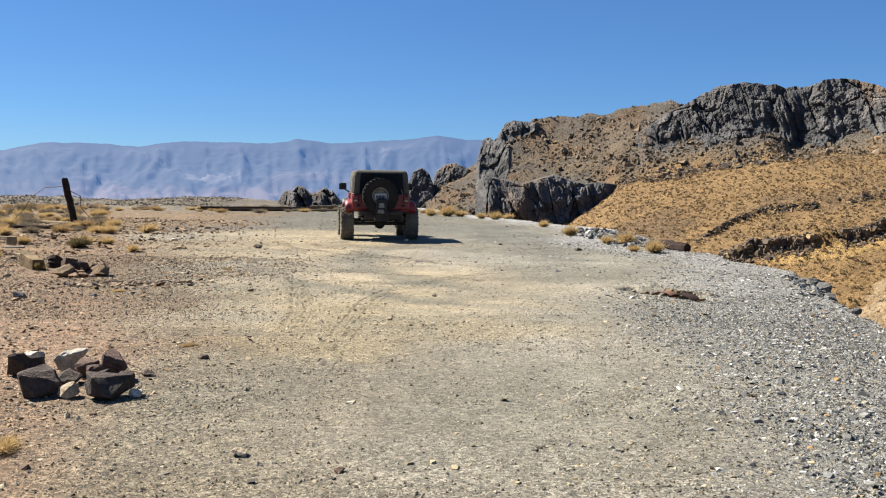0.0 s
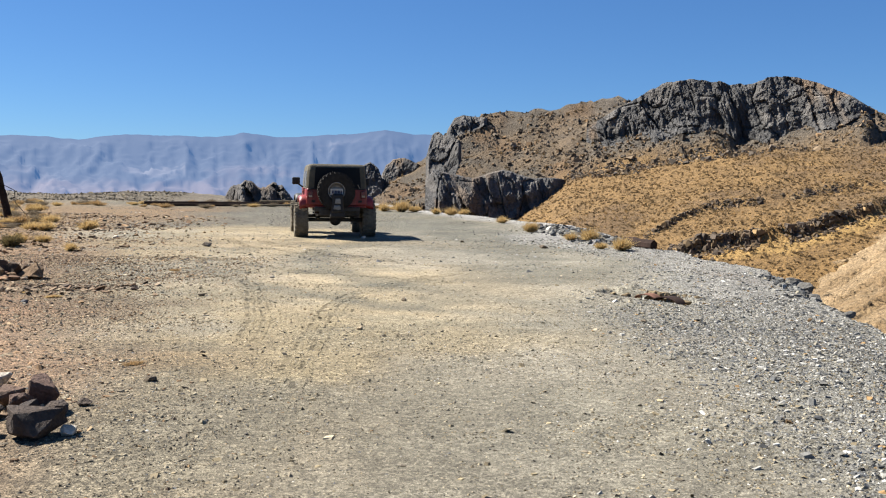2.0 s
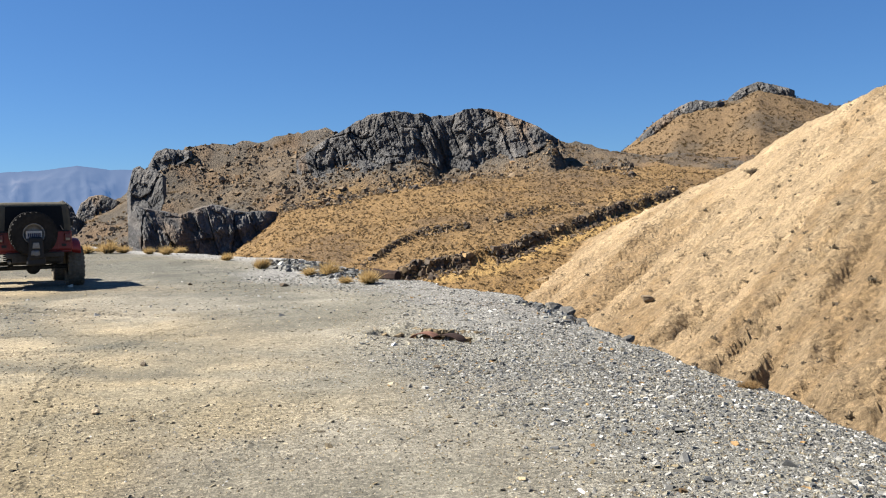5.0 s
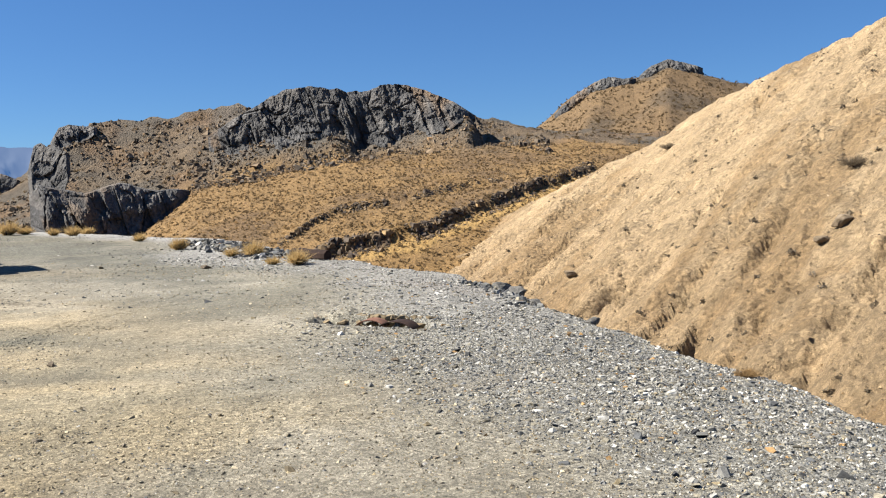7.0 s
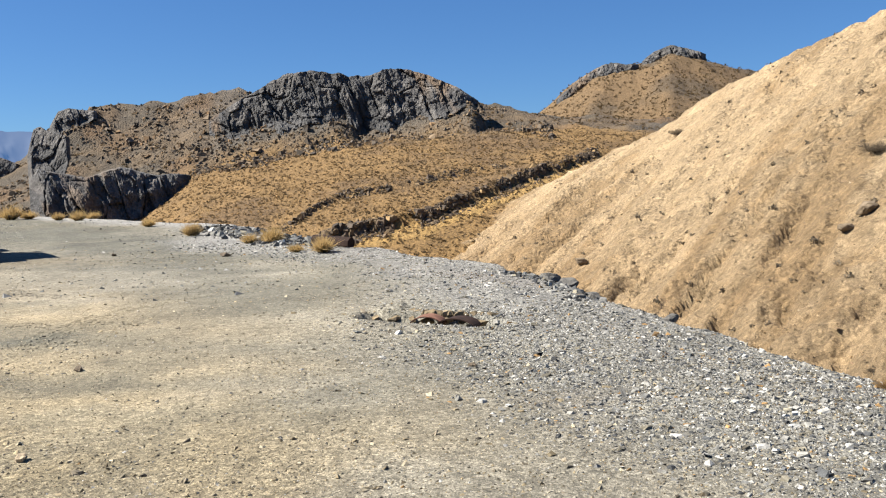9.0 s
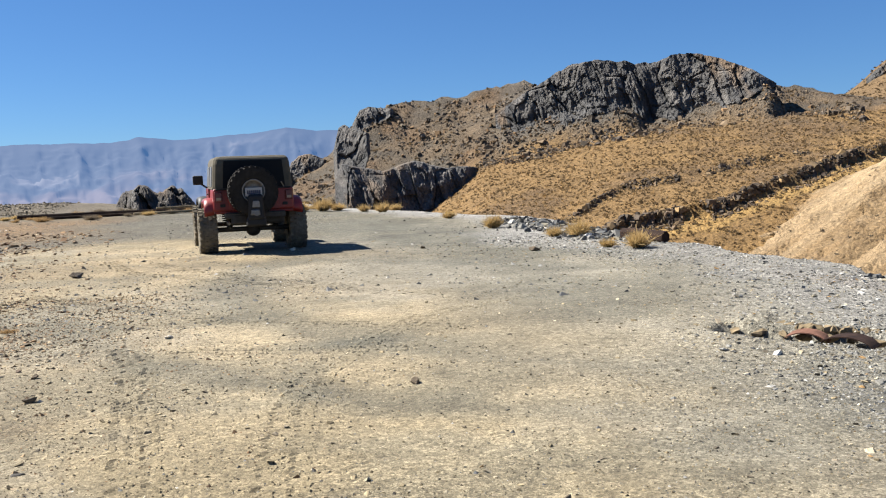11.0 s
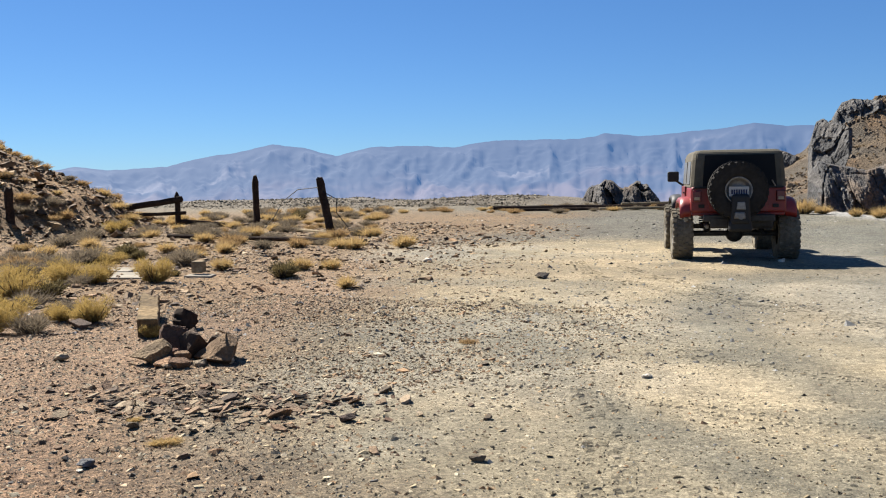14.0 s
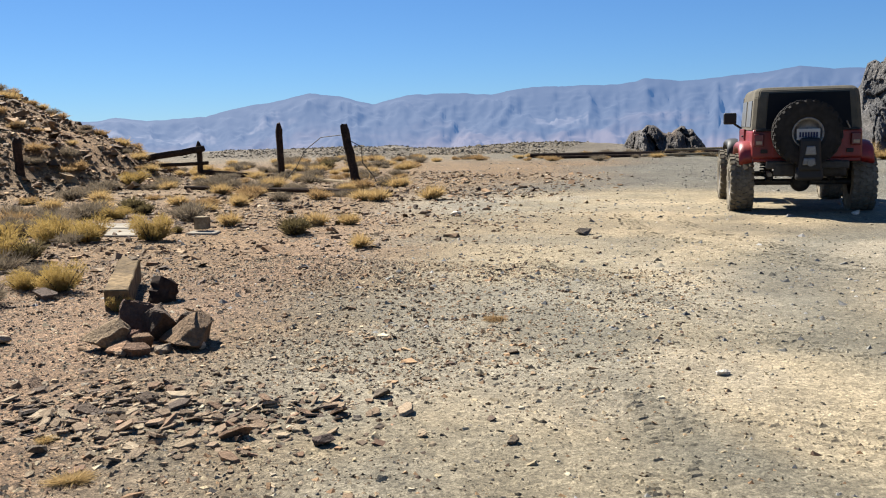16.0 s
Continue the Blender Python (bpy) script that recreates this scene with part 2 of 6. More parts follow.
def hill(az, r, x, y):
    mid = np.interp(az, AZ_HILL, MID_HILL)
    top = np.interp(az, AZ_HILL, TOP_HILL)
    zm, zt = 1.42 + mid * 170, 1.42 + top * 218
    floor = np.minimum(zm - 4, -12.0)
    z = floor + (zm - floor) * np.clip((r - 62) / 108, -0.05, 1)
    z = np.where(r > 170, zm + (zt - zm) * np.clip((r - 170) / 48, 0, 1) ** 1.1, z)
    z = np.where(r > 218, zt - (r - 218) * 0.25, z)
    rough = smooth(150, 185, r)
    z = z + rough * (0.9 * fbm(x * 0.11, y * 0.11, 51, 5) + 0.5 * ridged(x * 0.25, y * 0.25, 53, 3)) + (1 - rough) * 0.25 * fbm(x * 0.25, y * 0.25, 55, 4)
    # talus banked against the foot of the hilltop crag
    foot = crown_range(az) - 2.6
    bank = 1.42 + np.interp(az, CROWN, CROWN_LOW) * crown_range(az) + np.where(r < foot, (r - foot) * 0.6, (r - foot) * 0.25)
    bank = bank + 0.35 * fbm(x * 0.3, y * 0.3, 50, 4)
    z = np.where((az > 12.3) & (az < 30.2) & (r < foot + 6), np.maximum(z, bank - 6 * smooth(13.2, 12.4, az) - 6 * smooth(28.8, 30.2, az)), z)
    # two outcropping ledges that run up across the lower hillside
    el = (z - 1.42) / np.maximum(r, 1)
    for a, e, hgt in ((*LEDGE_A, 0.45), (*LEDGE_B, 1.0)):
        line = np.interp(az, a, e) + 0.0012 * fbm(az * 1.1, az * 0.7, 57, 2)
        inside = smooth(a[0], a[0] + 1.5, az) * smooth(a[-1] + 1.5, a[-1] - 1, az) * (0.85 + 0.15 * vnoise(az * 1.5, az * 0.3, 59))
        z = z + inside * hgt * (smooth(-0.0015, 0.0015, el - line) * smooth(0.03, 0.0, el - line) - 0.3 * smooth(-0.012, -0.002, el - line) * smooth(0.001, -0.001, el - line))
    far = 1.42 + np.interp(az, AZ_FAR, TOP_FAR) * 340
    zf = far - np.abs(r - 340) * 0.33 - np.maximum(0, 300 - r) * 0.1 + 1.4 * fbm(x * 0.06, y * 0.06, 58, 4)
    zf = np.where((az > 26) & (az < 75), zf, -200)
    return np.maximum(z, zf), el, zf > z


def pad(x, y, e):
    """The levelled terrace: almost flat, with tracks, a gravel berm at its far side and a rise to the bushes."""
    z = 0.02 * fbm(x * 0.5, y * 0.5, 11, 4) + 0.006 * fbm(x * 3, y * 3, 12, 3)
    z = z - 0.10 * smooth(1.6, 0.0, e) - 0.35 * smooth(0.25, -0.1, e) + 0.0
    z = z + 0.42 * smooth(46, 52, y) * smooth(-7, -13, x) * (0.75 + 0.4 * fbm(x * 0.2, y * 0.6, 14, 3))
    z = z + 0.03 * smooth(-6.5, -10, x) * (1 + fbm(x * 0.6, y * 0.6, 15, 3))
    u, v = (x - 2.98) * 0.669 - (y - 11.85) * 0.743, (x - 2.98) * 0.743 + (y - 11.85) * 0.669
    slot = smooth(0.75, 0.55, np.abs(u)) * smooth(0.27, 0.15, np.abs(v - 0.03 * np.sin(7 * u)) + 0.06 * smooth(0.1, -0.25, u))
    lip = smooth(0.95, 0.5, np.abs(u + 0.1)) * smooth(0.22, 0.06, np.abs(v - 0.38))
    return z - 0.30 * slot + 0.05 * lip * (1 + vnoise(x * 9, y * 9, 13))


def land(x, y):
    """Height of the ground at x, y and what lies there."""
    az, r = hub_polar(x, y)
    e = edge_distance(x, y)
    base = pad(x, y, e) + mound(x, y)
    sp, crest = spur(az, r, x, y)
    hi, el, is_far = hill(az, r, x, y)
    front = (az > -10) & (az < 100)
    right = np.where(front, np.maximum(hi, np.where((az > 20), sp, -200)), -200)
    wall = -0.35 - np.maximum(0, -e) * 0.85 + 0.12 * fbm(x * 1.3, y * 1.3, 21, 3) * smooth(0, -1, e)
    away = -np.minimum(130, np.maximum(0, -e) * 0.45)
    out = np.maximum(np.maximum(right, wall), np.where(front, -14, away))
    z = np.where(e > 0, base, np.minimum(out, np.where(-e < 3, base + 0.1, 1e9)))
    plain = smooth(420, 900, r)
    z = z * (1 - plain) - 130 * plain
    kind = np.where(e > 0, 0, 1)                                   # 0 pad, 1 its scree edge
    kind = np.where((e <= 0) & (sp >= hi) & (sp > wall) & (az > 20), 2, kind)     # 2 tan spur
    kind = np.where((e <= 0) & (hi > sp) & (hi > wall) & front, 3, kind)         # 3 hillside
    kind = np.where((kind == 3) & is_far, 4, kind)
    return z, kind, az, r, e, el


def height(x, y):
    return float(land(np.array([float(x)]), np.array([float(y)]))[0][0])


def dust(x, y, e):
    """How thickly fine tan dust covers the terrace, 0 to 1."""
    n1 = fbm(x * 0.22, y * 0.22, 61, 4)
    side = smooth(-0.8, 1.2, x + 3.4 + 0.33 * (y - 11) + 0.8 * n1) * smooth(1.8, 4.4, e + 1.2 * n1)
    return side * (0.12 + 0.88 * smooth(6, 10, y + 2.5 * n1)) * smooth(27, 24, y)


def tones(x, y, z, kind, az, r, e, el):
    n1, n2, n3 = fbm(x * 0.22, y * 0.22, 61, 4), fbm(x * 0.9, y * 0.9, 62, 4), fbm(x * 0.05, y * 0.05, 63, 4)
    tan, grey, dark = (0.47, 0.385, 0.235), (0.335, 0.325, 0.28), (0.172, 0.17, 0.135)
    red, ochre, white = (0.35, 0.215, 0.125), (0.36, 0.25, 0.125), (0.56, 0.54, 0.50)
    c = np.tile(np.array(tan), (len(x), 1))
    c = mix(c, grey, smooth(0.0, 0.7, n1 + 0.5 * n2) * 0.5)
    c = mix(c, (0.26, 0.18, 0.098), smooth(-2.0, -3.8, x + 0.3 * (y - 11) + 1.0 * n1 + 0.4 * n2) * smooth(24, 16, y) * 0.8)
    c = mix(c, (0.285, 0.23, 0.145), smooth(10, 6, y) * smooth(-0.3, 0.35, n2 + 0.8 * n1) * 0.65)
    c = mix(c, (0.62, 0.51, 0.335), smooth(4.2, 1.2, np.abs(x + 1.6 + 0.12 * (y - 17)) + 0.8 * n1 + 0.3 * n2) * smooth(9, 13, y) * smooth(25.5, 23, y) * 0.42)
    # darker worn arc of the turning tracks and the compacted lot behind the car
    for cx, cy, rad, wid in ((3.2, 17.0, 4.9, 0.4), (2.6, 17.6, 6.1, 0.25), (-4.0, 9.0, 9.5, 0.3)):
        ring = np.abs(np.hypot(x - cx, (y - cy) * 0.8) - rad)
        c = mix(c, dark, smooth(wid * 2, 0.0, ring + 0.25 * n2) * 0.6 * smooth(-5, -2, x))
    c = mix(c, (0.21, 0.17, 0.115), smooth(24, 30, y) * smooth(-2, -6, x + n1) * 0.8)
    c = mix(c, (0.385, 0.362, 0.29), smooth(-0.6, 2.2, x + 0.9 * n1 + 0.3 * n2) * smooth(30, 26, y) * 0.62)
    streak = fbm(x * 0.45 + 0.12 * y, y * 0.8 - 0.2 * x, 64, 4)
    c = mix(c, (0.24, 0.225, 0.168), smooth(0.05, 0.6, streak + 0.35 * n2) * smooth(3.0, 6.0, y) * smooth(-6.5, -3.5, x + 0.3 * (y - 11)) * 0.42)
    c = mix(c, (0.235, 0.222, 0.175), smooth(17, 23, y + 2 * n1) * smooth(36, 30, y) * smooth(-1.5, 1.0, x + n1) * smooth(1.2, 2.4, e) * 0.6)
    c = mix(c, (0.215, 0.165, 0.11), smooth(25, 29, y + 1.5 * n1) * smooth(0.5, -2.0, x + n1) * smooth(-12, -9, x) * 0.6)
    # damp-dark blotches in the dust
    for bx, by, rx, ry, w in ((-0.25, 15.4, 0.55, 0.35, 0.6), (-0.45, 12.75, 0.7, 0.22, 0.65), (-0.8, 11.5, 0.22, 0.7, 0.4), (-1.85, 12.3, 0.3, 0.2, 0.35), (1.6, 24.2, 2.6, 1.1, 0.6), (0.3, 11.2, 0.6, 0.5, 0.4), (3.0, 21.5, 1.7, 5.0, 0.6), (2.0, 14.3, 1.3, 1.6, 0.35)):
        c = mix(c, dark, smooth(1.5, 0.3, np.hypot((x - bx) / rx, (y - by) / ry) + 0.5 * n2) * w)
    # rusty stains in the gravel and a brown patch of old litter
    for bx, by, rx, ry, w, stain in ((5.35, 14.6, 0.75, 0.9, 0.6, (0.40, 0.20, 0.14)), (4.2, 8.2, 0.3, 0.4, 0.5, (0.40, 0.22, 0.15)), (2.75, 8.7, 0.45, 0.3, 0.4, (0.46, 0.30, 0.15)), (-4.0, 10.3, 1.5, 0.9, 0.55, (0.19, 0.115, 0.066)), (-3.4, 7.8, 0.9, 0.5, 0.4, (0.25, 0.22, 0.18))):
        c = mix(c, stain, smooth(1.4, 0.3, np.hypot((x - bx) / rx, (y - by) / ry) + 0.6 * n2) * w)
    c = mix(c, dark, smooth(25.5, 28.5, y + 1.2 * n1) * smooth(3.6, 2.2, x + n2 * 0.5) * smooth(-17, -11, x) * 0.7)
    c = mix(c, ochre, smooth(23.6, 21, np.abs(y - 21) + 21 + n1) * smooth(4.5, 2.5, np.abs(x + 2.2) + 0.8 * n1) * 0.28)
    c = mix(c, red, smooth(-3.0, -4.6, x + 0.33 * (y - 11) + 0.9 * n1) * smooth(28, 20, y) * 0.78)
    c = mix(c, (0.30, 0.19, 0.09), smooth(-5.5, -9.0, x + n1) * smooth(13, 17, y) * smooth(48, 38, y) * 0.85)
    c = mix(c, grey, smooth(3.6, 2.1, e + 0.8 * n1 + 0.3 * n2) * 0.85)
    c = mix(c, white, smooth(18, 24, y) * smooth(3.8, 1.8, e + 0.8 * n1) * 0.5)
    c = mix(c, white, smooth(1.8, 0.6, np.abs(e - 0.9) + 0.5 * n2) * smooth(9, 13, y) * 0.35)
    c = mix(c, (0.20, 0.165, 0.12), smooth(46, 50, y) * smooth(-5, -10, x) * 0.8)
    m = mound(x, y)
    c = mix(c, (0.33, 0.195, 0.085), smooth(0.1, 0.8, m) * 0.9)
    edge = np.tile(np.array((0.17, 0.16, 0.145)), (len(x), 1))
    c = np.where((kind == 1)[:, None], mix(edge, (0.3, 0.22, 0.13), smooth(2, 8, -e)), c)
    sand = mix(np.array((0.72, 0.53, 0.305)), (0.50, 0.345, 0.18), smooth(-0.2, 0.8, fbm(0.17 * x - 0.36 * y, 0.04 * x + 0.02 * y, 68, 4) + n2 * 0.5))
    sand = mix(sand, (0.42, 0.265, 0.125), smooth(1.0, -6.0, z) * 0.3)
    c = np.where((kind == 2)[:, None], sand, c)
    low = mix(np.array((0.42, 0.26, 0.105)), (0.30, 0.19, 0.09), smooth(-0.3, 0.6, n3 + 0.6 * n1))
    low = mix(low, (0.42, 0.255, 0.095), smooth(-0.02, -0.05, el) * smooth(20, 24, az) * 0.8)
    band = el - np.interp(az, *LEDGE_B)
    low = mix(low, (0.66, 0.42, 0.145), smooth(-0.02, -0.013, band + 0.004 * n1) * smooth(-0.0005, -0.003, band) * smooth(19, 22, az) * 0.85)
    high = mix(np.array((0.235, 0.172, 0.108)), (0.165, 0.137, 0.102), smooth(-0.3, 0.5, n3 + 0.5 * n1))
    high = mix(high, (0.30, 0.175, 0.08), smooth(0.1, 0.8, fbm(x * 0.09, y * 0.09, 66, 4)) * 0.55)
    scree = smooth(11, 13, az) * smooth(31, 25, az) * smooth(0.075, 0.03, el)
    high = mix(high, (0.18, 0.15, 0.115), scree * 0.8)
    banked = smooth(12.4, 13.4, az) * smooth(30, 28.5, az) * smooth(crown_range(az) - 17, crown_range(az) - 10, r + 5 * n3)
    high = mix(high, (0.195, 0.172, 0.14), banked * 0.75)
    hillc = mix(low, high, smooth(163, 178, r + 8 * n3))
    c = np.where((kind == 3)[:, None], hillc, c)
    c = np.where((kind == 4)[:, None], mix(np.array((0.29, 0.19, 0.095)), (0.20, 0.145, 0.088), smooth(-0.3, 0.5, n3)), c)
    c = mix(c, (0.36, 0.30, 0.25), smooth(420, 900, r))
    return 0.465 * c * (1 + 0.12 * n2[:, None])


azimuths = np.radians(np.concatenate([np.arange(-54, 62, 0.25), np.arange(62, 306, 3.0)]))
radii = np.concatenate([[0.002], np.geomspace(0.3, 3.9, 36), np.geomspace(4, 11.9, 120), np.geomspace(12, 110, 285), np.geomspace(111, 360, 130), np.geomspace(370, 4800, 36)])
AA, RR = np.meshgrid(azimuths, radii)
gx, gy = (HUB[0] + np.sin(AA) * RR).ravel(), (HUB[1] + np.cos(AA) * RR).ravel()
gz, gk, gaz, gr, ge, gel = land(gx, gy)
quads = grid_faces(len(azimuths), len(radii), True)[:, ::-1]
M_slope = toned_material("eroded_slope", (0.25, 1.1, 5.0, 24.0), (0.16, 0.22, 0.36, 0.42), (0.0, 0.1))
st = M_slope.node_tree
rough_noise = noise_node(st, 1.2, 11.0, 0.74)
clod = add(st, "ShaderNodeTexVoronoi", Scale=2.6)
st.links.new(st.nodes.new("ShaderNodeTexCoord").outputs["Object"], clod.inputs["Vector"])
lumps = st.nodes.new("ShaderNodeMath")
lumps.operation = "MULTIPLY_ADD"
st.links.new(clod.outputs["Distance"], lumps.inputs[0])
lumps.inputs[1].default_value = -0.45
st.links.new(rough_noise.outputs["Fac"], lumps.inputs[2])
bumped(st, st.nodes["Principled BSDF"], lumps.outputs[0], 1.0, 0.65)
ground = sheet("ground", np.c_[gx, gy, gz], quads, M_ground, np.c_[tones(gx, gy, gz, gk, gaz, gr, ge, gel), 1 - 0.5 * dust(gx, gy, ge)])
ground.data.materials.append(M_slope)
ground.data.polygons.foreach_set("material_index", np.where((gk[quads[:, 0]] >= 2), 1, 0).astype(np.int32))
tagged(ground, "dry gravel terrace with ochre hillsides and a ravine", "ground", kind="structure")


# ---- the distant range ----
def mountain_range():
    az = np.radians(np.arange(-62, 14, 0.15))
    knots_a = [-62, -50, -43.5, -42.2, -40.3, -37, -35, -32.2, -30.5, -28.7, -26.6, -24.4, -21.4, -19, -17, -13.8, -11, -9.4, -7, -5.9, -3.9, -2.9, -0.5, 1.3, 3, 8, 14]
    knots_e = [.012, .015, .0172, .0205, .017, .0195, .0288, .036, .0432, .0392, .030, .0388, .040, .037, .0435, .0442, .044, .0492, .0452, .0465, .0498, .050, .056, .0518, .0515, .05, .04]
    v = np.linspace(0, 1, 100)
    A, V = np.meshgrid(az, v)
    deg = np.degrees(A)
    crest = np.interp(deg, knots_a, knots_e) + 0.0007 * fbm(deg * 1.6, deg * 0.3, 71, 4)
    far = 3150 + 1350 * V
    x, y = HUB[0] + np.sin(A) * far, HUB[1] + np.cos(A) * far
    z = -150 + (crest * 4500 + 151.4) * V ** 1.45
    wu, wv = deg + 0.9 * fbm(deg * 0.35, V * 1.3, 74, 3), V + 0.16 * fbm(deg * 0.35, V * 1.3, 78, 3)
    main = ridged(wu * 0.3 + 0.5 * wv, wv * 1.25, 73, 5, 0.58)
    side = ridged(wu * 0.62 - 0.7 * wv, wv * 2.4, 75, 4, 0.6)
    fine = ridged(wu * 2.0, wv * 4.5, 76, 3, 0.6)
    belt = smooth(0.0, 0.35, V) * smooth(1.0, 0.84, V)
    z = z + belt * (main * 19 + side * 10 + fine * 3.5 - 12) + smooth(0.0, 0.15, V) * smooth(0.55, 0.25, V) * 5 * side
    w = V.ravel()
    n = fbm(x.ravel() * 0.004, y.ravel() * 0.004, 77, 5)
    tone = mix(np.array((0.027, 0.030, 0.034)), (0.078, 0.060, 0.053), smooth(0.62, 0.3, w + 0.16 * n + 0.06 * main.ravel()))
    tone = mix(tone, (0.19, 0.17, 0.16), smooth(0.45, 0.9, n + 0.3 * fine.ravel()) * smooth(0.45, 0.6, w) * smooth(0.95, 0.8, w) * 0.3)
    m, t, b = nodes_of("mountain_haze_glow", 1.0)
    at = t.nodes.new("ShaderNodeAttribute")
    at.attribute_name = "tone"
    t.links.new(at.outputs["Color"], b.inputs["Base Color"])
    # no haze in the air: a blue glow on the range stands in for it
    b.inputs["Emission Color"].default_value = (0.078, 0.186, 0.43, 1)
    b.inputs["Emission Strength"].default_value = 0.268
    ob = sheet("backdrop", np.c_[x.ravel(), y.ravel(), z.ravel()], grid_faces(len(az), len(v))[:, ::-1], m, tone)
    return tagged(ob, "hazy blue mountain range across the valley", "mountains", kind="structure")


mountain_range()


# ---- dark crags ----
def hillside_range(az, el):
    """How far out the lower hillside rises through a given elevation."""
    r = np.linspace(64, 216, 600)
    x, y = HUB[0] + math.sin(radians(az)) * r, HUB[1] + math.cos(radians(az)) * r
    z = hill(np.full(600, az), r, x, y)[0]
    above = (z - 1.42) / r > el
    return min(float(r[np.argmax(above)]), 196.0) if above.any() else 196.0


def cells(u, v, seed):
    """Jittered cells: each place's cell number in 0..1, its offset from the cell's middle, and how near it lies to a joint."""
    iu, iv = np.floor(u), np.floor(v)
    best, second = np.full(u.shape, 9.0), np.full(u.shape, 9.0)
    own, du, dv = np.zeros(u.shape), np.zeros(u.shape), np.zeros(u.shape)
    for a in (-1, 0, 1):
        for b in (-1, 0, 1):
            pu, pv = iu + a + lattice(iu + a, iv + b, seed), iv + b + lattice(iu + a, iv + b, seed + 1)
            d = np.maximum(np.abs(u - pu), np.abs(v - pv)) + 0.3 * np.hypot(u - pu, v - pv)
            near = d < best
            second = np.where(near, best, np.minimum(second, d))
            own = np.where(near, lattice(iu + a, iv + b, seed + 2), own)
            du, dv = np.where(near, u - pu, du), np.where(near, v - pv, dv)
            best = np.where(near, d, best)
    return own, du, dv, second - best


def crag(name, label, az_knots, low, high, dist, depth, seed, columns=220, rows=60, tint=(0.062, 0.061, 0.06), grain=1.0, slope=0.34, mat=None, jagged=0.06):
    """A craggy rock face on the hillside: a wall between a low and a high line, jointed into leaning slabs and blocks, with a back."""
    az = np.linspace(az_knots[0], az_knots[-1], columns)
    dist = np.interp(az, az_knots, dist) if isinstance(dist, list) else np.full(columns, float(dist))
    lo, hi = np.interp(az, az_knots, low), np.interp(az, az_knots, high)
    span = az[-1] - az[0]
    jag = jagged * np.maximum(hi - lo, 0.004)
    along = np.radians(az) * dist * grain
    hi = hi + jag * (0.7 * fbm(along * 0.3, az * 0, seed, 4) + 0.5 * np.floor(2 * fbm(along * 0.2, az * 0, seed + 2, 2)) / 2)
    lo = lo + jag * fbm(along * 0.15, az * 0 + 4, seed + 3, 3)
    v = np.concatenate([np.linspace(-0.28, 1, rows), [1.03, 0.9, -0.35]])
    A, V = np.meshgrid(az, v)
    wide = np.radians(A) * dist * grain
    lift = (hi - lo)[None, :] * V * dist * grain
    lean = wide + 0.32 * lift + 0.3 * fbm(wide * 0.25, lift * 0.12, seed + 1, 4)
    big, bu, bv, bj = cells(lean / 4.2, lift / 8.0, seed + 5)
    mid, mu, mv, mj = cells(lean / 1.7, (lift + 0.4 * wide) / 3.2, seed + 15)
    bit, su, sv, sj = cells(lean / 0.7, (lift - 0.2 * wide) / 1.1, seed + 25)
    faces = 1.5 * (big - 0.5) + 1.5 * (np.modf(big * 7.3)[0] - 0.5) * bu + 0.9 * (np.modf(big * 3.7)[0] - 0.6) * bv
    faces = faces + 0.7 * (mid - 0.5) + 0.9 * (np.modf(mid * 7.3)[0] - 0.5) * mu + 0.5 * (np.modf(mid * 5.1)[0] - 0.5) * mv
    faces = faces + 0.22 * (bit - 0.5) + 0.4 * (np.modf(bit * 7.3)[0] - 0.5) * su
    faces = faces + 0.4 * ridged(lean * 0.45 + 0.2 * big, lift * 0.17, seed + 31, 5, 0.62) + 0.3 * fbm(wide * 0.9, lift * 0.7, seed + 33, 4, 0.6)
    joints = 0.5 * smooth(0.1, 0.0, bj) + 0.14 * smooth(0.1, 0.0, mj) * (np.modf(mid * 9.1)[0] > 0.5)
    ends = np.clip(np.minimum(1, np.minimum(A - az[0], az[-1] - A) / (0.08 * span)), 0, 1)
    swell = 0.3 * ridged(wide * 0.1, lift * 0.05, seed + 7, 2, 0.5)
    push = depth * ends * (0.42 + swell * 0.6 + 0.16 * (faces - joints)) * np.where(V <= 1, 1 - 0.35 * np.clip(V, 0, 1) ** 4, 0.3)
    push = push + depth * 0.25 * smooth(0.15, -0.25, V) * ends
    back = np.where(V > 1.01, 0.5 * depth, 0.0)
    back[-2:] = depth * 1.6
    d = dist - push + back + lift / grain * slope
    el = lo[None, :] + (hi - lo)[None, :] * V
    z = 1.42 + el * dist
    x, y = HUB[0] + np.sin(np.radians(A)) * d, HUB[1] + np.cos(np.radians(A)) * d
    n = fbm(wide.ravel() * 0.3, lift.ravel() * 0.3, seed + 11, 4)
    tone = mix(np.array(tint), (0.105, 0.098, 0.09), smooth(-0.1, 0.8, n + 1.2 * (mid.ravel() - 0.5)))
    stain = fbm(lean.ravel() * 0.16, lift.ravel() * 0.06, seed + 13, 4) + 0.25 * smooth(0.75, 1.0, V.ravel())
    tone = mix(tone, (0.235, 0.145, 0.07), smooth(0.55, 0.95, stain) * 0.4)
    places, nv = np.c_[x.ravel(), y.ravel(), z.ravel()].reshape(len(v), columns, 3), len(v)
    tone = tone.reshape(nv, columns, 3)
    outcrop = bpy.data.objects.new(name, None)
    scene.collection.objects.link(outcrop)
    tagged(outcrop, label, "rock outcrop", group="crags of the hill")
    cuts = np.linspace(0, columns - 1, max(2, columns // 45 + 1)).astype(int)
